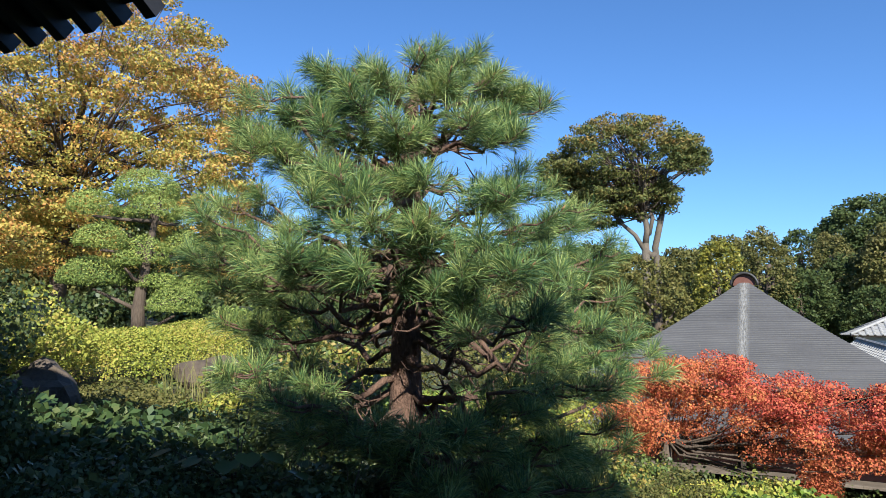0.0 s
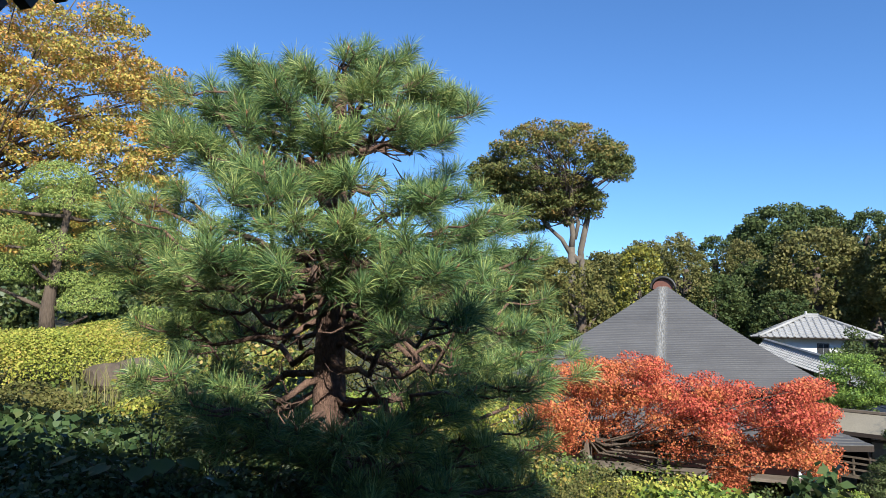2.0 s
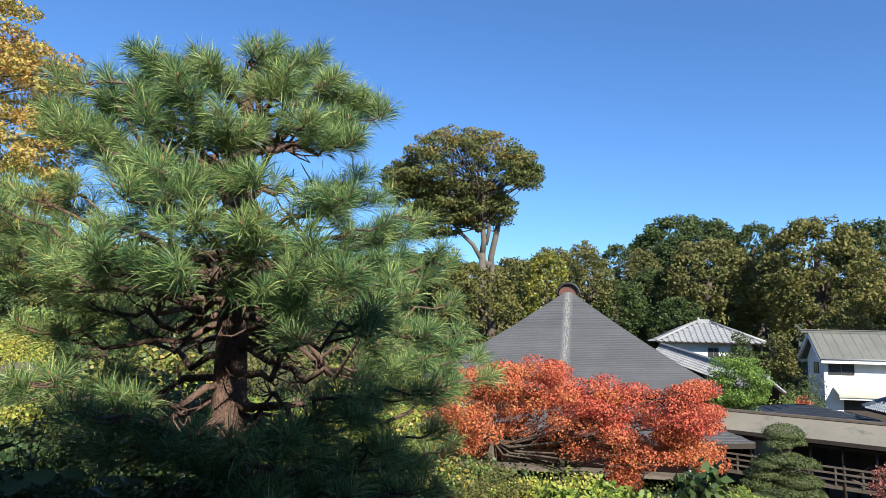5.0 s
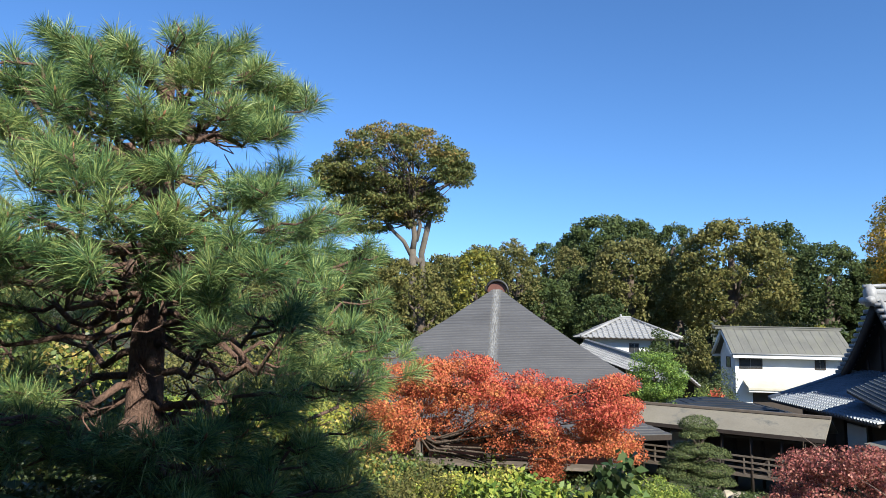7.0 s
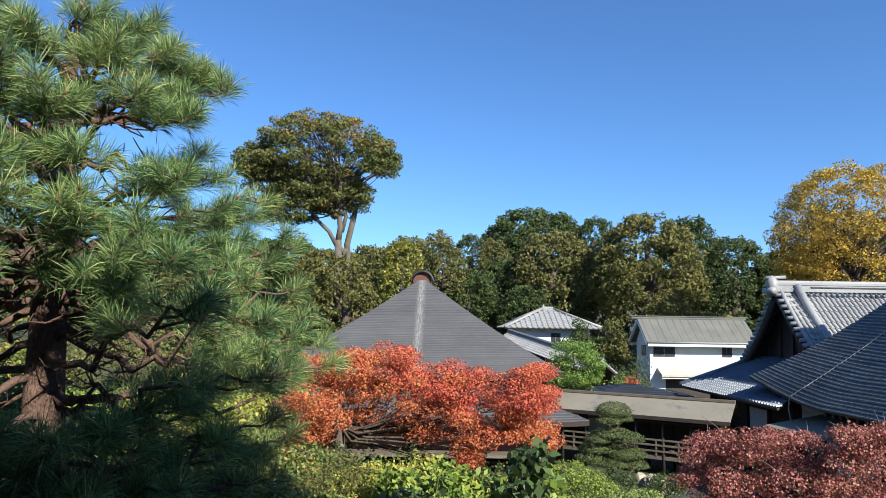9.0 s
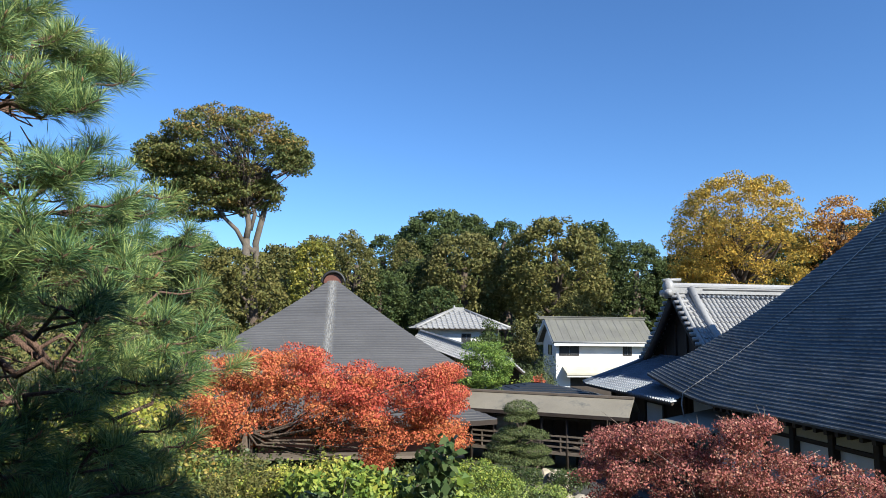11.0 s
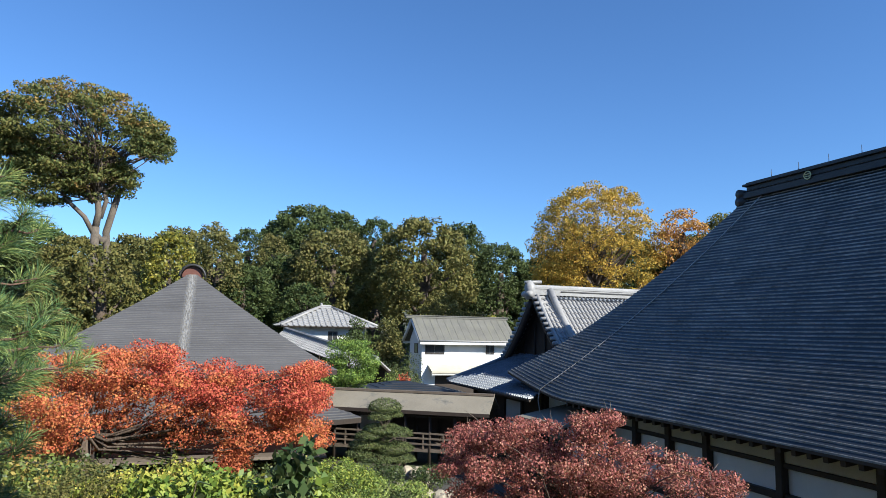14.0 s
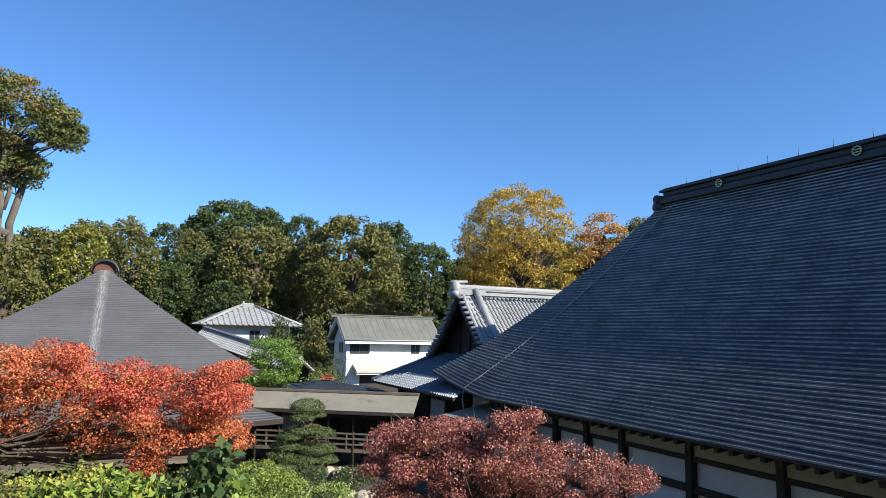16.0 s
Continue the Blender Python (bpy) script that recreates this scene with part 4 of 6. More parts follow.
def tree_between(name, az, d, el0, el1, half_width_deg, label, leaf, bark=BARK, **kw):
    """A tree placed by bearing and distance, whose crown fills the given elevations and half width."""
    g = at_ground(az, d)
    z0, z1 = EYE + d * math.tan(radians(el0)), EYE + d * math.tan(radians(el1))
    rx = d * math.tan(radians(half_width_deg))
    cz, rz = (z0 + z1) / 2 - g[2], (z1 - z0) / 2
    share = kw.pop("clump_share", 0)
    if share:
        kw["clump"] = share * rx
        kw["per"] = int(kw["per"] * max(0.5, (rx / 4.5) ** 1.3))
        kw["size"] *= max(0.8, (rx / 4.5) ** 0.4)
    return tree(name, g, label, z1 - g[2], (rx, rx * kw.pop("depth", 0.9), rz), cz, kw.pop("trunk_r", 0.25 + 0.01 * d), leaf, bark, **kw)


def wood():
    W = "woods behind the temple"
    far = dict(group=W, clumps=480, per=50, size=0.32, limbs_n=7, low=-0.75, flat=0.7, spread=0.6, inner=0.5, corners=4, fill=0.95, clump_share=0.105)
    spec = [
        # bearing, distance, low and high elevation, half width, leaves
        (-12.5, 92, 2.0, 8.0, 3.2, F_FOREST), (-15.8, 84, 2.0, 7.0, 2.6, F_BROWN), (-19.8, 80, 1.5, 7.4, 2.8, F_OLIVE),
        (-23.0, 88, 2.0, 8.3, 2.4, F_OLIVE), (-25.5, 78, 1.0, 8.9, 1.7, F_OLIVE), (-28.3, 95, 3.0, 8.5, 1.6, F_FOREST), (-30.3, 92, 3.0, 8.2, 1.6, F_OLIVE),
        (-31.5, 84, 0.6, 6.6, 2.6, F_FOREST), (-33.8, 105, 4.0, 10.9, 4.1, F_FOREST), (-38.9, 104, 4.0, 10.0, 1.9, F_FOREST),
        (-35.4, 82, 0.8, 8.9, 3.7, F_OLIVE), (-43.1, 78, 0.5, 10.2, 4.1, F_BROWN), (-46.4, 96, 2.0, 9.7, 2.6, F_FOREST), (-49.5, 88, 0.0, 8.0, 3.0, F_FOREST),
        (-28.0, 74, 0.2, 5.6, 2.6, F_FOREST),
        (-53.5, 92, 1.0, 7.0, 3.0, F_FOREST), (-59, 95, 2.0, 9.0, 4.0, F_FOREST), (-66, 96, 2.0, 8.5, 4.0, F_FOREST), (-72, 96, 2.0, 8.0, 4.0, F_OLIVE), (-79, 98, 2.0, 8.0, 4.5, F_FOREST),
        (-6, 88, 1.0, 7.0, 4.5, F_OLIVE), (2, 86, 1.0, 6.5, 4.5, F_FOREST), (9, 80, 1.5, 7.5, 4.5, F_OLIVE), (17, 72, 1.0, 8.0, 4.5, F_OLIVE), (25, 68, 1.0, 9.0, 5, F_FOREST), (33, 64, 1, 9, 5, F_OLIVE), (41, 60, 1, 10, 6, F_FOREST), (50, 60, 1, 10, 6, F_OLIVE),
        (-17.6, 52, -2.0, 6.6, 2.6, F_BROWN), (-15.0, 54, -2.0, 4.6, 2.0, F_OLIVE), (-20.0, 64, -1.0, 4.6, 2.0, F_OLIVE), (-14.2, 64, -2.0, 3.0, 2.4, F_OLIVE), (-11.0, 70, -2.0, 3.5, 2.6, F_OLIVE), (-22.6, 60, 0.5, 8.0, 1.9, F_YELLOWGREEN), (-26.0, 72, 1.0, 8.2, 1.9, F_OLIVE), (-33.0, 72, -1.0, 4.2, 2.2, F_FOREST),
    ]
    kinds = {F_FOREST.name: ("evergreen_tree", "dark evergreen tree in the woods behind the temple"), F_OLIVE.name: ("olive_green_tree", "olive-green broadleaf tree in the woods"), F_BROWN.name: ("turning_tree", "tree with leaves turning brown in the woods"), F_YELLOWGREEN.name: ("yellow_green_tree", "yellow-green tree before the woods")}
    for az, d, e0, e1, hw, leaf in spec:
        nm, lb = kinds[leaf.name]
        tree_between(nm, az, d, e0 - 1.8, e1 - 0.3, hw * 1.2, lb, leaf, **far)
    # second rank to close the view between trunks
    for az in np.arange(-84, 60, 4.3):
        d = 112 + 9 * math.sin(az * 1.7)
        tree_between("evergreen_tree", az, d, 0.3, 6.0 + 1.2 * math.sin(az * 0.9), 3.6, "dark evergreen tree deep in the woods", F_FOREST, group=W, clumps=30, per=110, size=0.9, limbs_n=3, low=-0.8, spread=0.5, corners=4)
    # undergrowth along the wood's edge
    pts = []
    ps, ns = [], []
    for i in range(620):
        az, d = rng.uniform(-84, 58), rng.uniform(66, 106)
        g = at_ground(az, d)
        r = rng.uniform(0.9, 2.0) + max(0, d - 78) * 0.11
        p, n = shell((g[0], g[1], g[2] + r * 0.6), (r, r, r), 150, 0.6, -0.2)
        ps.append(p)
        ns.append(n)
    u = new("woodland_undergrowth", quads_mesh("woodland_undergrowth", leaf_faces(np.concatenate(ps), np.concatenate(ns), 0.6, corners=4), F_FOREST, 4))
    tagged(u, "dark bushes along the edge of the woods", "bushes", kind="stuff")


wood()


def tall_tree():
    d = 58
    root = thing("tall_tree", at_ground(-17.3, d), "tall tree with bare forked trunks and a broad dusky crown", "tree")
    g = ground_z(polar(-17.3, d))
    def loc(az, el, off=0.0):
        p = polar(az, d + off, EYE + d * math.tan(radians(el)))
        o = polar(-17.3, d)
        return np.array((p.x - o.x, p.y - o.y, p.z - g))
    # lobes: bearing, elevation, half width and half height in degrees, number of sprays, share above the middle
    lobes = ((-15.5, 13.4, 6.4, 4.4, 300, -0.2), (-15.2, 11.6, 4.2, 1.9, 120, -1), (-10.3, 13.4, 2.2, 1.6, 70, -1), (-11.6, 12.0, 2.4, 1.5, 50, -1), (-13.2, 10.2, 2.7, 1.5, 60, -1), (-18.7, 11.0, 1.1, 1.2, 26, -1), (-20.8, 14.6, 1.3, 1.3, 36, -1), (-16.2, 11.0, 2.2, 1.6, 36, -1), (-12.0, 9.2, 1.4, 0.7, 18, -1))
    green, bronze, joints = [], [], []
    for az, el, wa, we, n, low in lobes:
        for i in range(n):
            u = unit(rng.normal(0, 1, 3))
            while u[2] < low:
                u = unit(rng.normal(0, 1, 3))
            r = rng.uniform(0.5, 1.0) ** 0.5
            c = loc(az + wa * r * u[0], el + we * r * u[2], 4.5 * wa / 6 * r * u[1])
            k = rng.uniform(0.4, 0.9)
            spray = (c, (k, k, k * 0.42))
            warm = 0.10 + 0.5 * max(0, (el + we * r * u[2] - 13.5) / 5)
            (bronze if rng.uniform() < warm else green).append(spray)
            if i % 4 == 0:
                joints.append(c)
    put("crown", crown_mesh("crown", green, 150, 0.23, F_TALL, 0.45, 0.55, corners=4), root, "dusky green crown")
    put("bronze_foliage", crown_mesh("bronze_foliage", bronze, 150, 0.23, F_BRONZE, 0.45, 0.55, corners=4), root, "leaves turning bronze over the top of the crown")
    fork = loc(-17.0, 7.3)
    lines = [([loc(-17.1, 1.5), loc(-17.05, 4.6), fork], [0.42, 0.34, 0.30])]
    lines.append(([loc(-17.0, 6.6), loc(-16.2, 8.0), loc(-15.2, 8.9), loc(-14.2, 10.0)], [0.2, 0.18, 0.15, 0.08]))
    lines.append(([fork, loc(-17.15, 8.4), loc(-16.9, 10.0), loc(-17.1, 12.0), loc(-16.2, 15.0)], [0.27, 0.25, 0.2, 0.15, 0.05]))
    lines.append(([loc(-17.3, 8.0), loc(-17.6, 9.4), loc(-17.2, 10.6), loc(-17.8, 12.4), loc(-19.0, 14.0)], [0.17, 0.17, 0.15, 0.11, 0.05]))
    lines.append(([loc(-17.9, 3.0, 0.6), loc(-17.9, 5.6, 0.6), loc(-17.75, 7.0, 0.6), loc(-18.3, 9.6, 0.6), loc(-18.5, 10.6, 0.6)], [0.32, 0.28, 0.27, 0.25, 0.10]))
    lines.append(([loc(-17.1, 6.6), loc(-17.5, 6.3, 0.3), loc(-17.8, 6.6, 0.6)], [0.3, 0.28, 0.26]))
    put("trunk", tubes("trunk", lines, PALEBARK, 9), root, "bare forked trunks")
    lines = []
    for c in joints:
        st = loc(-16.9 + rng.uniform(-0.3, 0.3), 9.0 + rng.uniform(0, 4.5))
        m = (st + c) / 2 + np.array((0, 0, 0.25)) + rng.normal(0, 0.3, 3)
        lines.append(([st, st * 0.6 + m * 0.4 + rng.normal(0, 0.15, 3), m, m * 0.4 + c * 0.6 + rng.normal(0, 0.15, 3), c], [0.085, 0.07, 0.05, 0.03, 0.012]))
    put("branchwork", tubes("branchwork", lines, BARK, 5), root)


tall_tree()
tree_between("yellow_sapling", -48.9, 63, -2.5, 2.5, 0.7, "small yellow-leaved tree behind the storehouse", F_YELLOWGREEN, BARK, clumps=26, clump=0.35, per=160, size=0.2, limbs_n=8, trunk_r=0.08)
tree_between("weeping_tree", -45.2, 70, -1.5, 3.6, 3.0, "brown weeping tree behind the storehouse", F_BROWN, BARK, clumps=40, clump=0.7, per=200, size=0.25, limbs_n=12, trunk_r=0.2)


def golden_trees():
    tree_between("golden_tree", -57.8, 66, 0.5, 12.7, 6.4, "large tree with golden autumn leaves", F_GOLD, BARK, clumps=520, clump=0.75, per=150, size=0.2, limbs_n=60, low=-0.8, flat=0.5, spread=0.55, corners=4, fill=0.8, group="golden trees")
    tree_between("golden_tree", -55.4, 68, 2.5, 10.4, 2.0, "green and gold autumn tree", F_OAK, BARK, clumps=120, clump=0.65, per=110, size=0.22, limbs_n=20, flat=0.5, spread=0.55, corners=4, group="golden trees")
    tree_between("golden_tree", -64.6, 68, 3.0, 10.4, 2.6, "smaller orange-gold tree beyond the temple roof", F_RUSSET, BARK, clumps=120, clump=0.65, per=110, size=0.22, limbs_n=20, flat=0.5, spread=0.55, corners=4, group="golden trees")
    tree_between("russet_tree", -67.8, 72, 3.0, 10.0, 2.4, "russet-leaved autumn tree beyond the roofs", F_BROWN, BARK, clumps=120, clump=0.65, per=110, size=0.22, limbs_n=20, flat=0.5, spread=0.55, corners=4)
    tree_between("golden_tree", -54.0, 64, 0.5, 6.5, 2.0, "low golden autumn tree", F_GOLD, BARK, clumps=120, clump=0.65, per=110, size=0.22, limbs_n=20, flat=0.5, spread=0.55, corners=4, group="golden trees")


golden_trees()


# ---- trees and hedges of the upper garden ----
def big_oak():
    d = 33
    root = thing("broad_autumn_tree", at_ground(30.0, d), "broad tree with golden and rust autumn leaves", "tree")
    g = ground_z(polar(30.0, d))
    o = polar(30.0, d)
    def loc(az, el, off=0.0):
        p = polar(az, d + off, EYE + d * math.tan(radians(el)))
        return np.array((p.x - o.x, p.y - o.y, p.z - g))
    cl = []
    for i in range(1600):
        az = rng.uniform(16.2, 48)
        top = 23.2 - ((az - 29) / 11.5) ** 2 * 4.5 if az < 29 else 24.5 - ((az - 30) / 18) ** 2 * 4
        el = rng.uniform(3.5, max(6, top))
        k = rng.uniform(0.4, 0.8)
        cl.append((loc(az, el, rng.uniform(-4.5, 4.5)), (k, k, k * 0.42)))
    top_z = max(c[2] for c, r in cl)
    rust = [rng.uniform() < 0.05 + 0.8 * max(0, c[2] / top_z - 0.68) for c, r in cl]
    put("crown", crown_mesh("crown", [q for q, k in zip(cl, rust) if not k], 230, 0.14, F_OAK, 0.4, 0.6, corners=4), root, "golden green crown")
    put("rust_foliage", crown_mesh("rust_foliage", [q for q, k in zip(cl, rust) if k], 230, 0.14, F_RUSSET, 0.4, 0.6, corners=4), root, "rust-coloured leaves near the top")
    lines = [([(0, 0, -0.5), loc(29.8, 6), loc(30, 12), loc(29, 18)], [0.4, 0.3, 0.2, 0.06])]
    for c, r in cl[::14]:
        st = loc(29.9, rng.uniform(5, 15))
        lines.append(([st, st * 0.5 + c * 0.5 + np.array((0, 0, 0.4)), c], [0.06, 0.04, 0.015]))
    put("trunk", tubes("trunk", lines, BARK, 6), root)


big_oak()


def cloud_tree(name, at, label, trunk_pts, trunk_r, pads, leaf, size, per, flat_bottom=True, limb_r=0.06, bark=BARK):
    """A clipped tree: a trunk, a limb to each pad, and each pad of leaves a part."""
    root = thing(name, at, label, "tree")
    lines = [(trunk_pts, [trunk_r * (1 - 0.75 * i / (len(trunk_pts) - 1)) for i in range(len(trunk_pts))])]
    tp = [Vector(p) for p in trunk_pts]
    for c, r in pads:
        c = Vector(c)
        st = min(tp, key=lambda p: abs(p.z - (c.z - 0.5 * r[2] - 0.3)))
        lines.append(([st, st.lerp(c, 0.5) - Vector((0, 0, 0.12)), c - Vector((0, 0, r[2] * 0.4))], [limb_r, limb_r * 0.8, limb_r * 0.5]))
    put("trunk", tubes("trunk", lines, bark, 8), root)
    for c, r in pads:
        n = int(2.4 * per * (r[0] * r[1]) / 0.5)
        p, nn = shell(c, r, n, 0.8, -0.45 if flat_bottom else -1)
        low = p[:, 2] < c[2]
        p[low, 2] = c[2] + (p[low, 2] - c[2]) * 0.45
        p += nn * rng.normal(0, 0.04, (len(p), 1)) * np.array(r)
        put("foliage_pad", quads_mesh("foliage_pad", leaf_faces(p, nn, size, 0.45, 2.2, corners=4), leaf, 4), root)
    return root


def clipped_tree():
    d = 19.0
    g = ground_z(polar(24.4, d))
    o = polar(24.4, d)
    def loc(az, el, off=0.0):
        p = polar(az, d + off, EYE + d * math.tan(radians(el)))
        return (p.x - o.x, p.y - o.y, p.z - g)
    pads = []
    for az, el, w, h in ((24.3, 10.4, 0.98, 0.66), (28.0, 8.6, 0.70, 0.50), (23.7, 8.6, 0.76, 0.56), (25.8, 7.9, 0.46, 0.42), (27.3, 6.0, 0.74, 0.50), (24.2, 5.0, 0.72, 0.66), (21.3, 6.0, 0.68, 0.56), (27.6, 3.3, 0.98, 0.62), (23.0, 3.0, 0.66, 0.36), (21.7, 8.4, 0.36, 0.36), (21.7, 1.3, 0.78, 0.56), (25.5, 4.6, 0.42, 0.36), (20.0, 3.0, 0.6, 0.5)):
        pads.append((loc(az, el, rng.uniform(-0.5, 0.5)), (w * 0.88, w * 0.86, h * 0.98)))
    tr = [loc(24.2, -0.9), loc(24.35, 1), loc(24.2, 3), loc(23.9, 5.5), loc(23.6, 8), loc(23.2, 10.5)]
    niwa = cloud_tree("clipped_tree", at_ground(24.4, d), "clipped cloud-shaped evergreen above the hedge", tr, 0.2, pads, F_NIWAKI, 0.055, 2600)
    # dark leaves added inside stand for the shade between the pads
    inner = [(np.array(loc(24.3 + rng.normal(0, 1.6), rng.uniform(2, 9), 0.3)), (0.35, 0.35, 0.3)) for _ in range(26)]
    put("inner_shade_foliage", crown_mesh("inner_shade_foliage", inner, 160, 0.09, F_SHRUB, 0.3, 0.9), niwa, "dark inner foliage standing for the shade between the pads")
    # dark shade tree behind it
    tree_between("evergreen_shrub", 20, 24, -2.5, 3.5, 3.2, "dark evergreen shrub behind the clipped tree", F_SHRUB, BARK, clumps=20, per=300, size=0.16, limbs_n=4, category="shrub")
    tree_between("evergreen_shrub", 27, 24, -2.5, 3.5, 3.6, "dark evergreen shrub behind the clipped tree", F_SHRUB, BARK, clumps=20, per=300, size=0.16, limbs_n=4, category="shrub")


clipped_tree()


def bush(name, az, d, top_el, half_w, label, leaf, size, n, depth=None, height=None, category="shrub", spread=0.7, aspect=1.6, lumps=9, stems=5, top_z=None, group=""):
    """A shrub on the ground: several leafy lumps over a few stems."""
    p = polar(az, d)
    g = ground_z(p)
    zt = top_z if top_z is not None else EYE + d * math.tan(radians(top_el))
    h = height or max(0.4, zt - g)
    root = thing(name, (p.x, p.y, zt - h), label, category, group)
    depth = depth or half_w
    cl = [((0, 0, h * 0.5), (half_w * 0.8, depth * 0.8, h * 0.48))]
    for i in range(lumps):
        a = 2 * math.pi * (i + rng.uniform(-0.3, 0.3)) / lumps
        k = rng.uniform(0.32, 0.5)
        cl.append(((half_w * 0.62 * math.cos(a), depth * 0.62 * math.sin(a), h * rng.uniform(0.35, 0.72)), (half_w * k, depth * k, h * 0.3)))
    ps, ns = [], []
    for c, r in cl:
        q, nn = shell(c, r, n // len(cl), 0.65, -0.6)
        ps.append(q)
        ns.append(nn)
    put("leaves", quads_mesh("leaves", leaf_faces(np.concatenate(ps), np.concatenate(ns), size, spread, aspect, corners=4), leaf, 4), root)
    ln = [([(0, 0, -0.15), (0.3 * c[0], 0.3 * c[1], h * 0.3), c], [0.03, 0.02, 0.008]) for c, r in cl[:stems]]
    put("stems", tubes("stems", ln, BARK, 5), root)
    return root


def hedge_band(name, pts, label, leaf, size, n, half_d, h, round_top=0.5):
    """A long clipped hedge along points on the ground."""
    root = thing(name, (0, 0, 0), label, "hedge")
    P = [np.array(p) for p in pts]
    seg = rng.integers(0, len(P) - 1, n)
    t = rng.uniform(0, 1, n)
    base = np.array([P[i] * (1 - u) + P[i + 1] * u for i, u in zip(seg, t)])
    dirs = np.array([unit(P[i + 1] - P[i]) for i in seg])
    side = np.stack([-dirs[:, 1], dirs[:, 0], np.zeros(n)], 1)
    a = rng.uniform(0, np.pi, n)
    wob = 1 + 0.10 * np.sin(base[:, :1] * 2.3 + 1.0) + 0.07 * np.sin(base[:, 1:2] * 4.1)
    ca, sa = np.sign(np.cos(a)) * np.abs(np.cos(a)) ** round_top, np.sin(a) ** round_top
    k = rng.uniform(0.86, 1.02, (n, 1)) * wob
    p = base + side * (ca[:, None] * half_d * k) + np.array((0, 0, 1.0)) * (sa[:, None] * h * k)
    nn = unit(side * ca[:, None] / half_d + np.array((0, 0, 1.0)) * sa[:, None] / h)
    put("leaves", quads_mesh("leaves", leaf_faces(p, nn, size * 1.15, 0.55, 1.4, corners=4), leaf, 4), root)
    for b in base[:14]:
        put("stem", tubes("stem", [([b + np.array((0, 0, -0.2)), b + np.array((0, 0, h * 0.7))], [0.03, 0.015])], BARK, 5), root)
    return root


def gz(az, d):
    p = polar(az, d)
    return (p.x, p.y, ground_z(p))


hedge_band("clipped_hedge", [gz(46, 13), gz(36, 13.5), gz(28, 14), gz(22.5, 14.5), gz(18.5, 15)], "sunlit yellow-green clipped azalea hedge", F_HEDGE, 0.036, 62000, 1.3, 0.86, 0.6)


# ---- the great pine ----
def pine():
    d = 6.5
    o = polar(3.0, d)
    g = ground_z(o)
    root = thing("long_needled_pine", (o.x, o.y, g), "long-needled pine with red-brown trunk and crooked limbs", "tree")
    def loc(az, el, off=0.0):
        p = polar(az, d + off, EYE + (d + off) * math.tan(radians(el)))
        return Vector((p.x - o.x, p.y - o.y, p.z - g))
    tr = [loc(2.6, -22), loc(2.6, -12), loc(2.9, -5), loc(3.0, 0), loc(2.9, 5), loc(2.7, 9), loc(3.0, 13), loc(2.9, 18), loc(2.7, 22)]
    trunk_line = (tr, [0.21, 0.18, 0.155, 0.14, 0.135, 0.115, 0.105, 0.06, 0.02])
    # limbs: bearing and elevation where they end, offset in depth, elevation of their start
    ends = []
    def fan(el_start, items):
        for az, el, off in items:
            ends.append((el_start, az, el, off))
    fan(17, [(3.0, 23.0, 0.0), (-1.4, 22.6, 0.2), (0.8, 22.0, 0.2), (-3.2, 21.0, -0.2), (6.6, 20.6, 0.2), (5.0, 20.4, -0.4), (0.5, 20.5, -0.5)])
    fan(13.5, [(9.9, 21.0, 0.1), (11.8, 19.0, 0.5), (-4.4, 20.0, 0.0), (-6.4, 19.4, 0.3), (7.3, 18.5, -0.8), (-1.5, 17.0, -1.1), (10.0, 16.5, -0.7), (-5.0, 16.0, -0.8), (2.0, 17.2, 1.0)])
    fan(12.5, [(4.2, 16.4, -1.0), (2.0, 12.0, -0.9), (16.2, 15.8, 0.5), (15.4, 17.6, 0.4), (14.2, 18.8, 0.2), (15.6, 14.2, 0.0), (9.6, 21.6, 0.2), (-6.6, 18.2, -0.2)])
    fan(10.5, [(14.6, 15.0, 0.4), (13.0, 13.0, 0.9), (12.3, 16.5, 0.8), (-6.3, 13.4, 0.6), (9.0, 13.5, 1.0), (-4.6, 11.0, -1.2), (6.5, 11.5, 1.4), (8.0, 12.0, -1.2), (11.0, 11.4, -0.6), (-7.4, 11.6, -0.4)])
    fan(7.0, [(14.8, 10.2, 0.4), (10.4, 10.0, -1.3), (-6.8, 9.0, -0.6), (-9.0, 7.0, 0.2), (-10.6, 8.6, 0.5), (-3.0, 7.0, -1.8)])
    fan(6.0, [(1.6, 8.4, -1.3), (6.0, 8.8, -1.5), (1.2, 3.0, -1.1), (6.4, 4.6, -1.5), (17.4, 9.8, 0.5), (18.6, 5.6, 0.4), (16.6, 7.6, -0.6), (-10.6, 10.2, 0.4), (-13.4, 6.4, 0.4)])
    fan(3.5, [(16.0, 6.5, 0.9), (12.0, 5.2, -1.4), (14.5, 4.0, -0.7), (16.8, 2.8, 0.3), (-4.8, 4.6, -1.9), (-8.6, 4.4, -1.0), (-11.6, 5.4, 0.2), (-12.0, 2.6, 0.4), (4.8, 6.8, 1.6)])
    fan(0.0, [(-6.0, 1.2, -1.9), (-9.6, 0.6, -1.3), (-13.6, 0.2, 0.5), (-12.8, -1.6, -0.4), (-15.2, -2.0, 0.6), (11.0, 1.2, 1.3), (15.0, -0.6, 0.3), (8.0, 0.2, 1.6)])
    fan(-5.0, [(14.4, -3.6, -0.6), (10.6, -6.4, -1.2), (15.4, -5.4, 0.5), (-7.0, -5.0, -1.7), (-10.0, -4.2, -1.2), (-13.2, -4.4, -0.4), (-15.6, -3.6, 0.5), (-3.0, -5.4, 1.4), (12.6, -1.5, 1.1)])
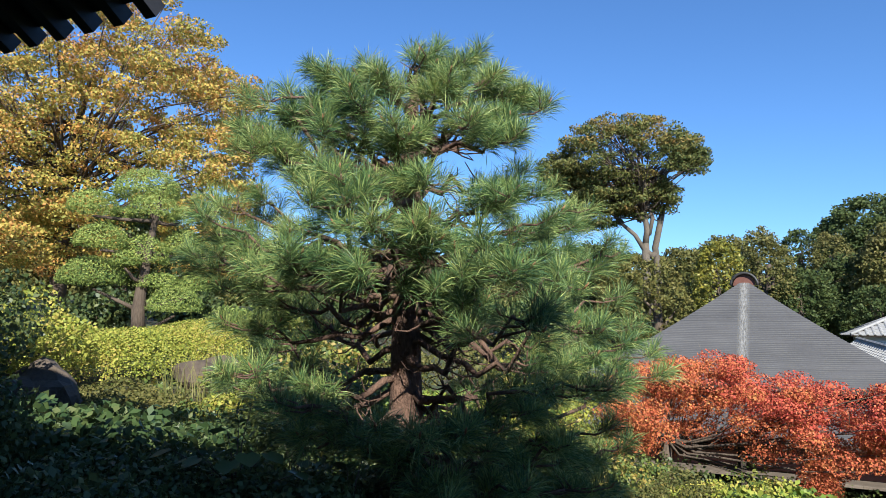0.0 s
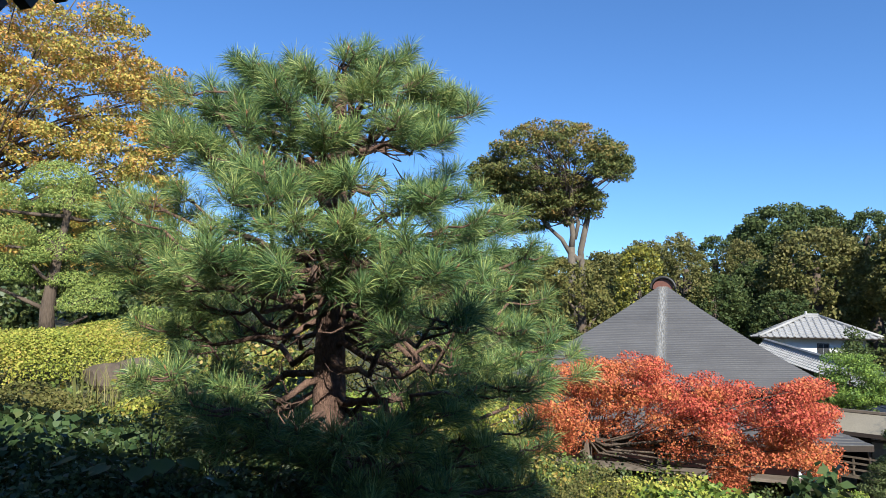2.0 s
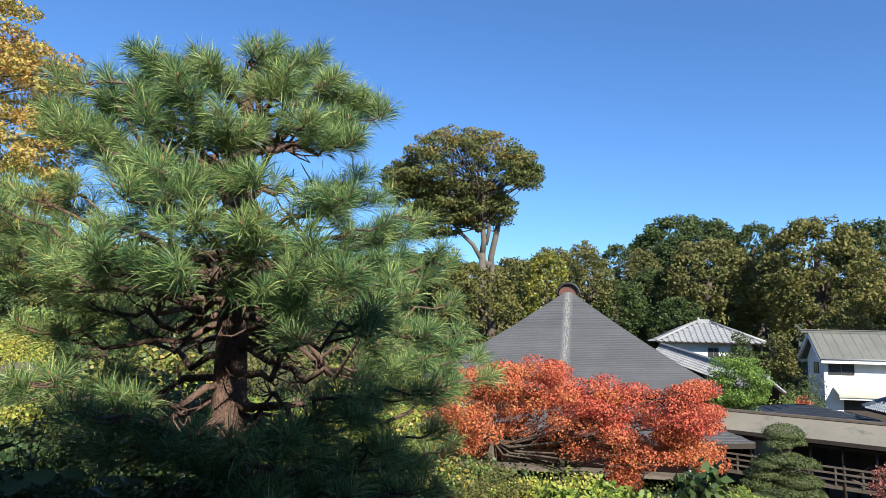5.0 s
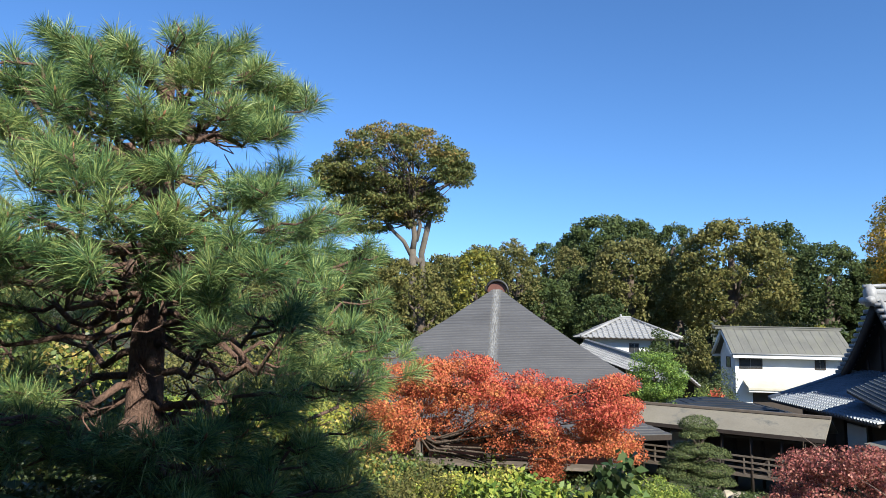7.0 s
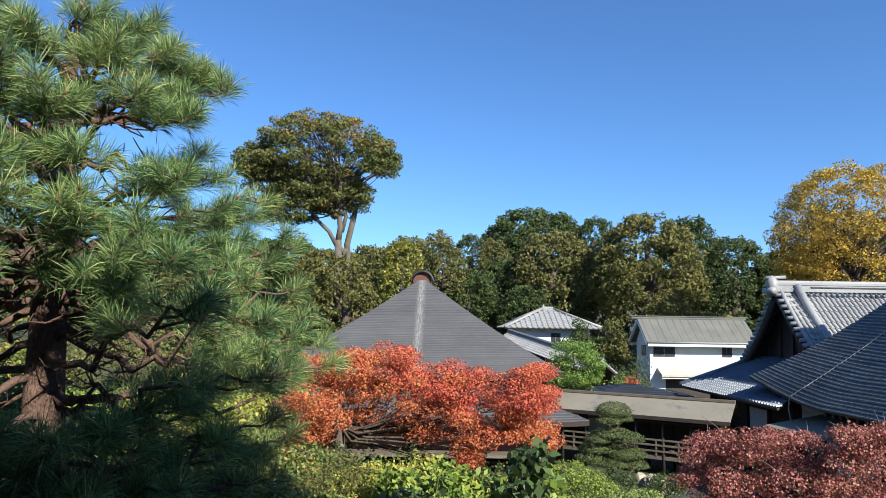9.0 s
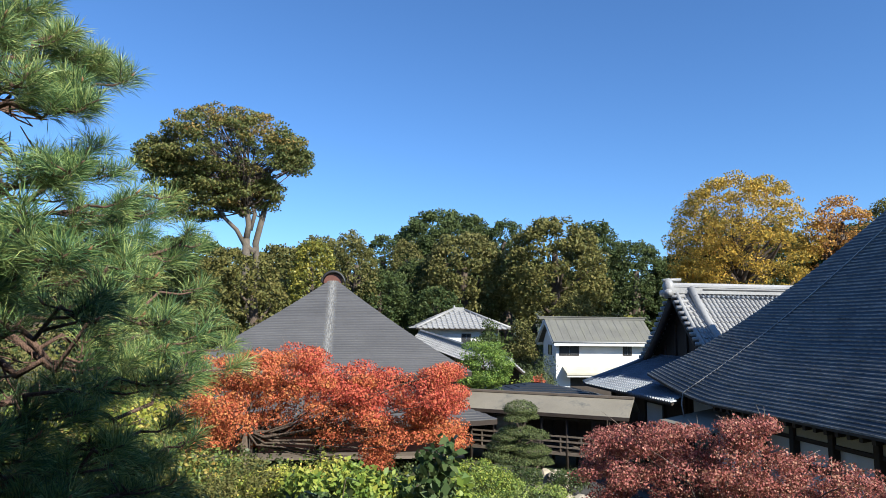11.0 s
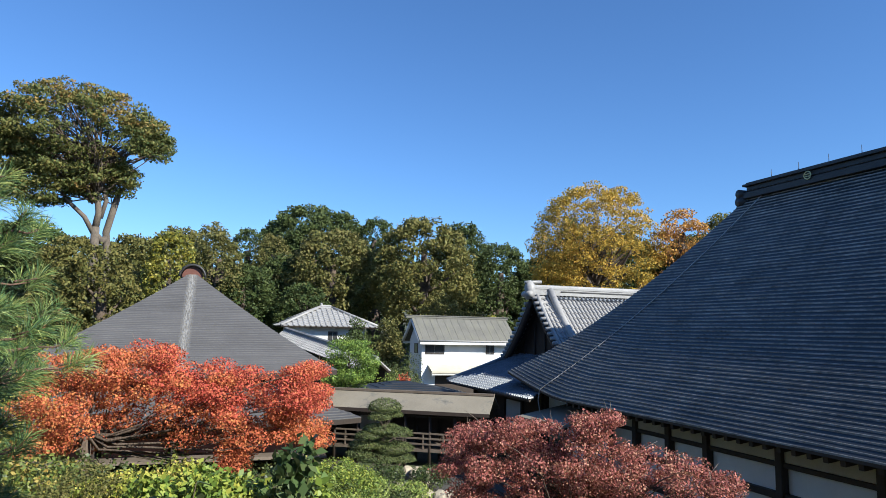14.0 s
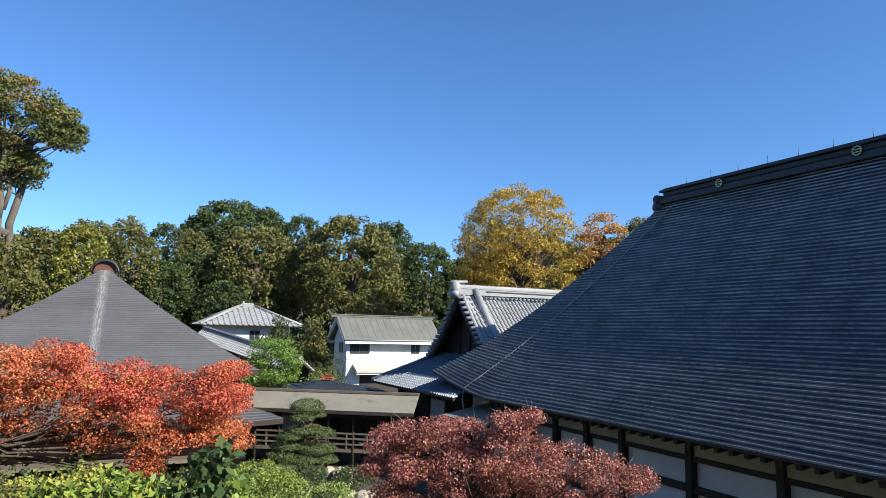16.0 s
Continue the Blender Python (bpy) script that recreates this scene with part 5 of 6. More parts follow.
    fan(-9.5, [(1.8, -9.0, -1.6), (-1.4, -8.6, -1.7), (-8.6, -9.4, -1.2), (-11.6, -8.2, -0.6), (-13.4, -9.4, 0.0), (5.0, -8.2, -1.4), (-5.0, -12.5, -1.4), (-10.4, -12.6, -0.6), (0.0, -13.6, -1.5), (9.4, -8.6, -0.8), (-13.2, -12.5, 0.4)])
    put("trunk", tubes("trunk", [trunk_line], PINEBARK, 14), root, "rough red-brown trunk")
    tips = []
    up = Vector((0, 0, 1))
    for el0, az, el, off in ends:
        st = loc(2.9 + rng.uniform(-0.3, 0.3), el0 + rng.uniform(-2.2, 1.6))
        en = loc(az, el, off)
        v = en - st
        ln = v.length
        sag = -0.12 if el < 12 else 0.02
        pts, rad, lines = [], [], []
        nseg = 8
        for i in range(nseg + 1):
            t = i / nseg
            w = math.sin(math.pi * t)
            wig = Vector((rng.normal(0, 0.05), rng.normal(0, 0.05), rng.normal(0, 0.06))) * ln * (0.75 if 0 < i < nseg else 0)
            pts.append(st + v * t + Vector((0, 0, sag * ln * w)) + wig)
            rad.append((0.032 if ln > 0.9 else 0.024) * (1 - 0.8 * t) + 0.006)
        lines.append((pts, rad))
        # bare crooked side twigs on the inner part
        for k in range(7):
            i = int(rng.uniform(0.25, 0.75) * nseg)
            p = pts[i]
            a = p + Vector((rng.normal(0, 0.16), rng.normal(0, 0.16), rng.normal(0.02, 0.10)))
            lines.append(([p, p.lerp(a, 0.5) + Vector((0, 0, -0.03)), a, a + Vector((rng.normal(0, 0.06), rng.normal(0, 0.06), 0.06))], [0.010, 0.008, 0.006, 0.004]))
        # branchlets that fan out flat from the outer part, each ending in a few needle tufts
        flat = Vector((v.x, v.y, 0)).normalized()
        crown_top = el > 15
        for k in range(6 if el > 3 else 5):
            t = rng.uniform(0.62, 0.98) if k else 1.0
            i = min(int(t * nseg), nseg - 1)
            p = pts[i].lerp(pts[i + 1], t * nseg - i)
            ang = rng.uniform(-1.5, 1.5) if k else 0.0
            way = Vector((flat.x * math.cos(ang) - flat.y * math.sin(ang), flat.x * math.sin(ang) + flat.y * math.cos(ang), rng.normal(0.2, 0.25) if crown_top else rng.normal(0.12, 0.14)))
            reach = rng.uniform(0.12, 0.30 if crown_top else 0.42)
            tip = p + way.normalized() * reach
            lines.append(([p, p.lerp(tip, 0.5) + Vector((0, 0, -0.03)), tip], [0.012, 0.009, 0.006]))
            tips.append((tip, (way.normalized() * 0.55 + up * 0.6).normalized()))
            for j in range(2):
                side = Vector((rng.normal(0, 0.6), rng.normal(0, 0.6), abs(rng.normal(0.15, 0.2)))) + way * 0.4
                b = p.lerp(tip, rng.uniform(0.35, 0.8))
                e = b + side.normalized() * rng.uniform(0.08, 0.18)
                lines.append(([b, e], [0.008, 0.005]))
                tips.append((e, (side.normalized() * 0.6 + up * 0.6).normalized()))
        put("limb", tubes("limb", lines, PINEBARK, 6), root)
    # needles: long blades that spread like a brush from each shoot and bend down
    tp = np.array([t for t, _ in tips])
    td = np.array([v for _, v in tips])
    per = 92
    m = len(tp) * per
    base, dirs = np.repeat(tp, per, 0), np.repeat(td, per, 0)
    long = np.repeat(rng.uniform(0.75, 1.15, len(tp)), per)[:, None]
    base = base - dirs * rng.uniform(-0.03, 0.13, (m, 1))
    radial = rng.normal(0, 1, (m, 3))
    radial = unit(radial - dirs * np.sum(radial * dirs, axis=1, keepdims=True))
    v = unit(dirs * rng.uniform(0.25, 1.15, (m, 1)) + radial * rng.uniform(0.35, 0.9, (m, 1)))
    ln = rng.uniform(0.16, 0.26, (m, 1)) * long
    side = unit(np.cross(v, rng.normal(0, 1, (m, 3)))) * 0.0027
    lean = np.hypot(v[:, 0], v[:, 1])[:, None]
    down = np.array((0, 0, -1.0)) * ln * lean
    bend = rng.uniform(0.08, 0.5, (m, 1))
    mid = base + v * ln * 0.55 + down * bend * 0.25
    tip = base + v * ln + down * bend
    q = np.stack([base, mid + side, tip, mid - side], 1)
    tagged(put("needles", quads_mesh("needles", q, NEEDLE, 4), root, "long drooping green needles"), kind="stuff")
    bud = tubes("bud", [([(0, 0, 0), (0, 0, 0.03), (0, 0, 0.06)], [0.008, 0.010, 0.003])], BUD, 5)
    for t, w in tips[::5]:
        put("bud", bud, root, "", Matrix.Translation(t) @ w.to_track_quat("Z", "Y").to_matrix().to_4x4())


pine()


# ---- maples and the lower garden ----
def maple(name, az_list, d, label, leaf, leaf2, n_each, size, trunk_az, trunk_el, fine=1.0, drop=0.0, flat=0.55):
    o = polar(trunk_az, d)
    g = ground_z(o)
    root = thing(name, (o.x, o.y, g), label, "tree")
    def loc(az, el, off=0.0):
        p = polar(az, d + off, EYE + (d + off) * math.tan(radians(el)))
        return np.array((p.x - o.x, p.y - o.y, p.z - g))
    groups = {0: [], 1: []}
    for az, el, w, h, kind in az_list:
        for i in range(int(12 / fine ** 2)):
            a = rng.uniform(0, 2 * math.pi)
            rr = math.sqrt(rng.uniform(0, 1)) * w * 1.25
            off = rng.normal(0, 0.55)
            c = loc(az, el - drop, off) + np.array((rr * math.cos(a), 0.6 * rr * math.sin(a), rng.uniform(-1.5, 1.4) * h))
            k = rng.uniform(0.13, 0.30) * fine
            groups[kind].append((c, (k * 1.15, k * 1.15, k * flat)))
    for kind, mt in ((0, leaf), (1, leaf2)):
        if groups[kind]:
            put("crown", crown_mesh("crown", groups[kind], n_each, size, mt, 0.45, 0.5, 1.15, 0.7, corners=4), root)
    st0 = np.array((0, 0, -0.2))
    st1 = loc(trunk_az, trunk_el)
    put("trunk", tubes("trunk", [([st0, st0 * 0.5 + st1 * 0.5 + np.array((0.05, 0, 0)), st1], [0.13, 0.1, 0.09])], BARK, 8), root, "dark branching trunk")
    every = groups[0] + groups[1]
    for c, r in every[::8]:
        m = st1 * 0.45 + c * 0.55 + np.array((0, 0, -0.12))
        j = np.array((rng.normal(0, 0.12), rng.normal(0, 0.12), -0.15))
        put("branch", tubes("branch", [([st1, st1 * 0.75 + m * 0.25 + j, m + j * 0.5, m * 0.4 + c * 0.6, c - np.array((0, 0, 0.05))], [0.030, 0.021, 0.013, 0.008, 0.004])], BARK, 6), root)
    for c, r in every[::9]:
        u = np.array((rng.normal(0, 0.2), rng.normal(0, 0.2), 0.22 + 0.12 * rng.uniform()))
        put("bare_twig", tubes("bare_twig", [([c, c + u * 0.5 + np.array((0.03, 0, 0)), c + u], [0.007, 0.005, 0.002])], TWIG, 4), root)
    return root


maple("red_maple", [(-16.0, -3.6, 0.45, 0.22, 0), (-18.2, -3.2, 0.45, 0.2, 0), (-16.4, -5.4, 0.5, 0.25, 0), (-18.8, -5.6, 0.5, 0.25, 0), (-20.8, -3.4, 0.45, 0.22, 0), (-15.2, -6.8, 0.35, 0.2, 0), (-21.3, -5.4, 0.5, 0.25, 0), (-23.6, -3.0, 0.4, 0.25, 1), (-24.4, -5.0, 0.5, 0.25, 1), (-26.2, -4.0, 0.4, 0.2, 1), (-27.8, -5.0, 0.4, 0.2, 1), (-24.0, -7.0, 0.5, 0.2, 0), (-26.6, -5.4, 0.45, 0.25, 0), (-27.0, -7.6, 0.45, 0.2, 0), (-29.0, -4.4, 0.45, 0.22, 1), (-29.6, -6.0, 0.5, 0.2, 1), (-31.4, -4.8, 0.45, 0.22, 1), (-32.4, -5.4, 0.35, 0.2, 1), (-31.8, -7.4, 0.45, 0.18, 0), (-29.4, -8.2, 0.35, 0.18, 0), (-33.6, -4.4, 0.22, 0.2, 1), (-34.2, -5.6, 0.2, 0.2, 1), (-32.6, -7.8, 0.3, 0.14, 0), (-29.0, -9.6, 0.16, 0.16, 0), (-18.6, -7.4, 0.45, 0.2, 0), (-16.0, -8.0, 0.4, 0.12, 0), (-29.2, -10.4, 0.1, 0.12, 0), (-20.4, -2.5, 0.2, 0.1, 0), (-23.2, -2.3, 0.14, 0.1, 1), (-34.4, -3.2, 0.2, 0.06, 1), (-35.0, -5.2, 0.3, 0.14, 1), (-34.8, -8.4, 0.22, 0.12, 0)], 13.0, "spreading maple with orange-red autumn leaves", F_MAPLE, F_MAPLERED, 420, 0.038, -18.3, -8.2, 1.0, 0.3, 0.62)
maple("crimson_maple", [(-47.8, -8.6, 0.25, 0.1, 0), (-48.6, -7.8, 0.25, 0.1, 0), (-47.2, -10.4, 0.25, 0.1, 0), (-48.4, -12.6, 0.3, 0.12, 0), (-50.0, -8.6, 0.30, 0.12, 0), (-51.6, -7.8, 0.30, 0.12, 0), (-53.4, -7.9, 0.35, 0.12, 0), (-52.0, -9.8, 0.40, 0.15, 0), (-55.2, -9.8, 0.45, 0.15, 0), (-49.8, -10.8, 0.30, 0.12, 0), (-55.8, -10.8, 0.45, 0.14, 0), (-57.6, -11.0, 0.45, 0.14, 0), (-59.8, -11.2, 0.45, 0.14, 0), (-53.0, -13.8, 0.45, 0.14, 0), (-57.4, -6.9, 0.16, 0.06, 0), (-59.2, -6.6, 0.12, 0.05, 0), (-58.0, -7.8, 0.3, 0.1, 0), (-57.6, -9.2, 0.40, 0.15, 0), (-60.6, -9.6, 0.45, 0.15, 0), (-63.0, -10.0, 0.45, 0.15, 0), (-65.6, -10.3, 0.40, 0.12, 0), (-67.8, -11.0, 0.30, 0.09, 0), (-58.0, -12.0, 0.50, 0.15, 0), (-54.0, -12.3, 0.50, 0.15, 0), (-61.6, -12.6, 0.50, 0.15, 0), (-65.0, -12.8, 0.40, 0.12, 0), (-50.6, -13.8, 0.40, 0.12, 0), (-57.0, -14.6, 0.50, 0.12, 0), (-61.6, -15.0, 0.40, 0.12, 0), (-53.4, -15.2, 0.40, 0.12, 0), (-68.6, -13.6, 0.30, 0.09, 0)], 12.0, "weeping maple with dull crimson autumn leaves", F_PURPLE, F_PURPLE, 250, 0.036, -57.0, -14.0, 0.8, 0.3, 0.6)


def cloud_pine():
    d = 28.0
    az0 = -40.2
    g, o = ground_z(polar(az0, d)), polar(az0, d)
    def loc(az, el, off=0.0):
        p = polar(az, d + off, EYE + d * math.tan(radians(el)))
        return (p.x - o.x, p.y - o.y, p.z - g)
    pads = []
    for az, el, w, h in ((-40.4, -6.5, 0.72, 0.5), (-40.9, -7.1, 0.5, 0.3), (-40.0, -7.2, 0.5, 0.3), (-40.2, -8.3, 0.85, 0.36), (-41.5, -8.5, 0.65, 0.34), (-39.2, -8.7, 0.6, 0.32), (-39.0, -9.5, 0.75, 0.36), (-41.3, -9.7, 0.8, 0.36), (-40.1, -9.5, 0.8, 0.36), (-40.0, -10.4, 0.95, 0.3), (-38.4, -10.1, 0.55, 0.3), (-41.9, -10.5, 0.6, 0.3)):
        pads.append((loc(az, el, rng.uniform(-0.4, 0.4)), (w, w * 0.9, h * 0.78)))
    cloud_tree("cloud_pine", at_ground(az0, d), "cloud-pruned dark garden pine in the court", [(0, 0, -0.1), loc(-40.0, -9.5), loc(-40.4, -8), loc(-40.3, -6.8)], 0.14, pads, F_CLOUDPINE, 0.07, 1500)


cloud_pine()
tree_between("camellia_tree", -37.1, 37.5, -6.2, -0.2, 2.7, "bright green layered evergreen beside the hall", F_LAYER, BARK, clumps=90, clump=0.5, per=330, size=0.1, limbs_n=10, flat=0.5, trunk_r=0.12, low=-1.0, spread=0.45, corners=4)
tree_between("round_evergreen", -40.2, 62, -4.6, 1.4, 1.5, "rounded grey-green evergreen by the tiled house", F_OLIVE, BARK, clumps=22, clump=0.8, per=260, size=0.2, limbs_n=5, trunk_r=0.15, low=-1.0)
tree_between("round_evergreen", -37.6, 60, -4.6, 1.9, 1.2, "clipped dark evergreen by the tiled house", F_FOREST, BARK, clumps=22, clump=0.7, per=260, size=0.2, limbs_n=5, trunk_r=0.15, low=-1.0)
tree_between("round_evergreen", -36.6, 56, -4.6, 0.2, 1.1, "dark rounded shrub by the tiled house", F_FOREST, BARK, clumps=18, clump=0.6, per=260, size=0.2, limbs_n=5, trunk_r=0.15, low=-1.0)
for az, d, te, hw, lf in ((-42.2, 50, -1.8, 0.9, F_CLOUDPINE), (-42.4, 48, -3.2, 0.9, F_CLOUDPINE), (-41.0, 47, -3.4, 1.0, F_NIWAKI), (-40.6, 52, -2.6, 0.7, F_CLOUDPINE), (-40.6, 44, -4.0, 1.1, F_BRIGHT), (-42.4, 43, -4.2, 0.8, F_BRIGHT), (-41.8, 45, -3.6, 0.5, F_MAPLERED)):
    bush("garden_shrub", az, d, te, hw, "clipped shrub in the inner garden", lf, 0.12, 1500, group="inner garden shrubs")
for az, d, te, hw, lf in ((-42.6, 25.6, -12.4, 0.9, F_NIWAKI), (-43.8, 22.6, -14.0, 0.9, F_NIWAKI), (-40.0, 21.6, -14.6, 1.0, F_BRIGHT), (-34.4, 21.0, -13.6, 1.0, F_NIWAKI), (-37.6, 25.5, -10.6, 0.7, F_NIWAKI), (-39.4, 25.0, -11.6, 0.8, F_NIWAKI), (-36.8, 24.0, -12.2, 0.9, F_CLOUDPINE), (-41.2, 24, -12.8, 0.8, F_CLOUDPINE), (-38.2, 22.5, -13.4, 1.0, F_NIWAKI), (-35.2, 23.5, -11.6, 0.8, F_NIWAKI)):
    bush("court_shrub", az, d, te, hw, "low clipped shrub in the garden court", lf, 0.09, 2200, group="court shrubs")


for az, d, te, hw, lf in ((-38.2, 24.5, -11.0, 0.9, F_BRIGHT), (-39.4, 22.4, -12.8, 0.85, F_NIWAKI), (-36.6, 25.8, -10.2, 0.9, F_BRIGHT), (-37.0, 22.8, -13.0, 0.8, F_BRIGHT), (-40.4, 26.4, -10.8, 0.9, F_SHRUB), (-42.6, 22.0, -13.4, 0.8, F_SHRUB), (-44.4, 27.0, -10.8, 0.8, F_SHRUB)):
    bush("court_shrub", az, d, te, hw, "low rounded shrub beside the garden stones", lf, 0.08, 3000, group="court shrubs")


def rock(name, az, d, top_z, size, label, material, seed):
    p = polar(az, d)
    g = ground_z(p)
    bm = bmesh.new()
    bmesh.ops.create_icosphere(bm, subdivisions=3, radius=1.0)
    h = max(0.15, top_z - g)
    for v in bm.verts:
        n = noise.noise(v.co * 1.3 + Vector((seed * 3.1, seed, 0))) * 0.45 + noise.noise(v.co * 3.1 + Vector((seed, 0, 5))) * 0.15
        v.co *= 1 + n
        v.co.x *= size[0]
        v.co.y *= size[1]
        v.co.z = v.co.z * h * 0.75 + h * 0.25
    me = bpy.data.meshes.new(name)
    bm.to_mesh(me)
    bm.free()
    me.materials.append(material)
    ob = new(name, me)
    ob.matrix_world = pose(p.x, p.y, g - 0.05, 0, 0, seed * 40)
    return tagged(ob, label, "stone")


for i, (az, d, tz, sz) in enumerate(((-38.4, 23.4, 0.55, (0.6, 0.4)), (-39.6, 22.6, 0.5, (0.5, 0.5)), (-43.0, 23.0, 0.45, (0.7, 0.4)), (-45.6, 25.6, 0.5, (0.5, 0.4)), (-40.6, 25.4, 0.3, (0.7, 0.5)), (-37.4, 24.4, 0.5, (0.5, 0.4)), (-42.0, 27.0, 0.45, (0.6, 0.4)), (-43.6, 26.2, 0.4, (0.5, 0.5)), (-41.0, 22.8, 0.6, (0.6, 0.5)), (-44.6, 24.4, 0.35, (0.4, 0.3)), (-36.2, 26.4, 0.4, (0.4, 0.4)), (-36.4, 23.2, 0.75, (0.8, 0.4)), (-37.8, 21.6, 0.7, (0.7, 0.4)), (-43.4, 28.4, 0.7, (0.8, 0.4)), (-42.4, 28.8, 0.6, (0.5, 0.4)))):
    rock("garden_stone", az, d, tz, sz, "pale rounded stone in the garden court", PALESTONE, i + 1)
rock("garden_boulder", 30.4, 11.5, 5.72, (0.75, 0.5), "weathered brown boulder beside the hedge", STONE, 8)
rock("garden_boulder", 18.6, 13.2, 5.75, (0.7, 0.45), "weathered brown boulder behind the reeds", STONE, 9)

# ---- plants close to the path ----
SH = "slope shrub with shade put into its dark green leaves"
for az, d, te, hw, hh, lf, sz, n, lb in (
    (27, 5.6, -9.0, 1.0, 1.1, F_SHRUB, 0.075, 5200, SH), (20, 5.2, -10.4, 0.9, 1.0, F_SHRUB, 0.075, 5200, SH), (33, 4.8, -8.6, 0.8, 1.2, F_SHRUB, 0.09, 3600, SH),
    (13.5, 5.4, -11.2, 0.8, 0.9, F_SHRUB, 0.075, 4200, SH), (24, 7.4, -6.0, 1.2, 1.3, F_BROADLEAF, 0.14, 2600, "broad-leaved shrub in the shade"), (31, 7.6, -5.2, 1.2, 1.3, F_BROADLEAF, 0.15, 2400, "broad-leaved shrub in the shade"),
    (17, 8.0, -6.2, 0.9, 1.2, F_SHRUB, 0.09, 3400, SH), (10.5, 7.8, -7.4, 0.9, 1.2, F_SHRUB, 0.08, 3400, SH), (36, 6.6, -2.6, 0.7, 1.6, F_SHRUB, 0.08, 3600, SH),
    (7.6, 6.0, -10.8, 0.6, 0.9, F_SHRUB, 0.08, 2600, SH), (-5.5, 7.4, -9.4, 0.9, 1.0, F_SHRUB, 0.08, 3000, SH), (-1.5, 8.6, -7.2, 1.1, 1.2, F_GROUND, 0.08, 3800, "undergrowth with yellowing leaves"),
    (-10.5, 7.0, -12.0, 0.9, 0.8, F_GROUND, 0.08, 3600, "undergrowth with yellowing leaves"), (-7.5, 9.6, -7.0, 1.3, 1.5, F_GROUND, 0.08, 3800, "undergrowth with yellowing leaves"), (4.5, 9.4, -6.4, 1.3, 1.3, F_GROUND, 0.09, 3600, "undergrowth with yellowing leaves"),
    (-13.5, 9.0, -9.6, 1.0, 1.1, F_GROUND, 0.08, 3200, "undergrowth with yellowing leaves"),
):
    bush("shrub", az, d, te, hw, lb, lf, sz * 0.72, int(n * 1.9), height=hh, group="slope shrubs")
for az, d, hw, lf in ((33, 10.2, 0.7, F_GROUND), (27.5, 9.6, 0.8, F_GROUND), (23.5, 10.8, 0.8, F_OLIVE), (19.5, 9.8, 0.7, F_GROUND), (15.5, 10.6, 0.8, F_HEDGE), (25.5, 11.8, 0.7, F_OLIVE), (30.0, 9.0, 0.8, F_SHRUB), (21.0, 8.8, 0.8, F_SHRUB), (12.0, 9.6, 0.8, F_GROUND), (36.0, 9.4, 0.8, F_SHRUB)):
    bush("low_plant", az, d, 0, hw, "low leafy plant with dry yellowing leaves below the hedge", lf, 0.06, 3000, height=0.55, top_z=ground_z(polar(az, d)) + 0.42, group="plants below the hedge")
# shrubs added, mostly dark-leaved, to stand for the deep shade below the maple
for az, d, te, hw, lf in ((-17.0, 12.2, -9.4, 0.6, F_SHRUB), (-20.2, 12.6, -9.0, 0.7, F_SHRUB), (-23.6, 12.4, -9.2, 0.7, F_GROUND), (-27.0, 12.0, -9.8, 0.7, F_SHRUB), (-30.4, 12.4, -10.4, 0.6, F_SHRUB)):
    bush("shaded_shrub", az, d, te, hw, "shrub added to fill the dark shade below the maple", lf, 0.07, 3400, group="shrubs below the maple")
SUNNY = "sunlit bright green shrub beside the path"
for az, d, te, hw, hh, lf, sz, n in (
    (-19.5, 7.6, -10.8, 0.75, 0.9, F_OLIVE, 0.045, 6000), (-23.0, 7.4, -10.6, 0.7, 0.9, F_HEDGE, 0.055, 5000), (-26.5, 6.4, -11.2, 0.6, 0.9, F_BRIGHT, 0.09, 2600), (-29.8, 6.6, -11.0, 0.55, 0.9, F_BRIGHT, 0.09, 2400), (-24.5, 5.6, -13.6, 0.5, 0.7, F_BROADLEAF, 0.14, 700),
    (-33.6, 6.6, -12.0, 0.6, 0.8, F_BRIGHT, 0.12, 1400), (-16.6, 6.6, -13.2, 0.5, 0.7, F_GROUND, 0.07, 2400), (-36.5, 7.6, -14.0, 0.6, 0.8, F_BRIGHT, 0.1, 1500),
):
    bush("sunny_shrub", az, d, te, hw, SUNNY, lf, sz * 0.7, int(n * 2.2), height=hh, group="path shrubs")
# shrubs that cover the slope behind the maple
bush("tall_leafy_shrub", -34.8, 6.1, -8.6, 0.2, "tall dark-leaved shrub beside the path", F_BROADLEAF, 0.11, 420, height=1.3)
bush("tall_leafy_shrub", -36.0, 6.3, -10.0, 0.22, "tall green-leaved shrub beside the path", F_BRIGHT, 0.1, 420, height=1.2)
for i, (az, d) in enumerate([(a, dd) for a in range(-62, 14, 5) for dd in (11.5, 15.5, 19.0)]):
    if az < -30 and d > 17:
        continue
    p = polar(az + (i % 3), d)
    bush("slope_shrub", az + (i % 3), d, 0, 1.3, "low shrub covering the garden slope", F_GROUND if i % 2 else F_SHRUB, 0.12, 1100, height=0.9, top_z=ground_z(p) + 0.8, group="lower slope shrubs")


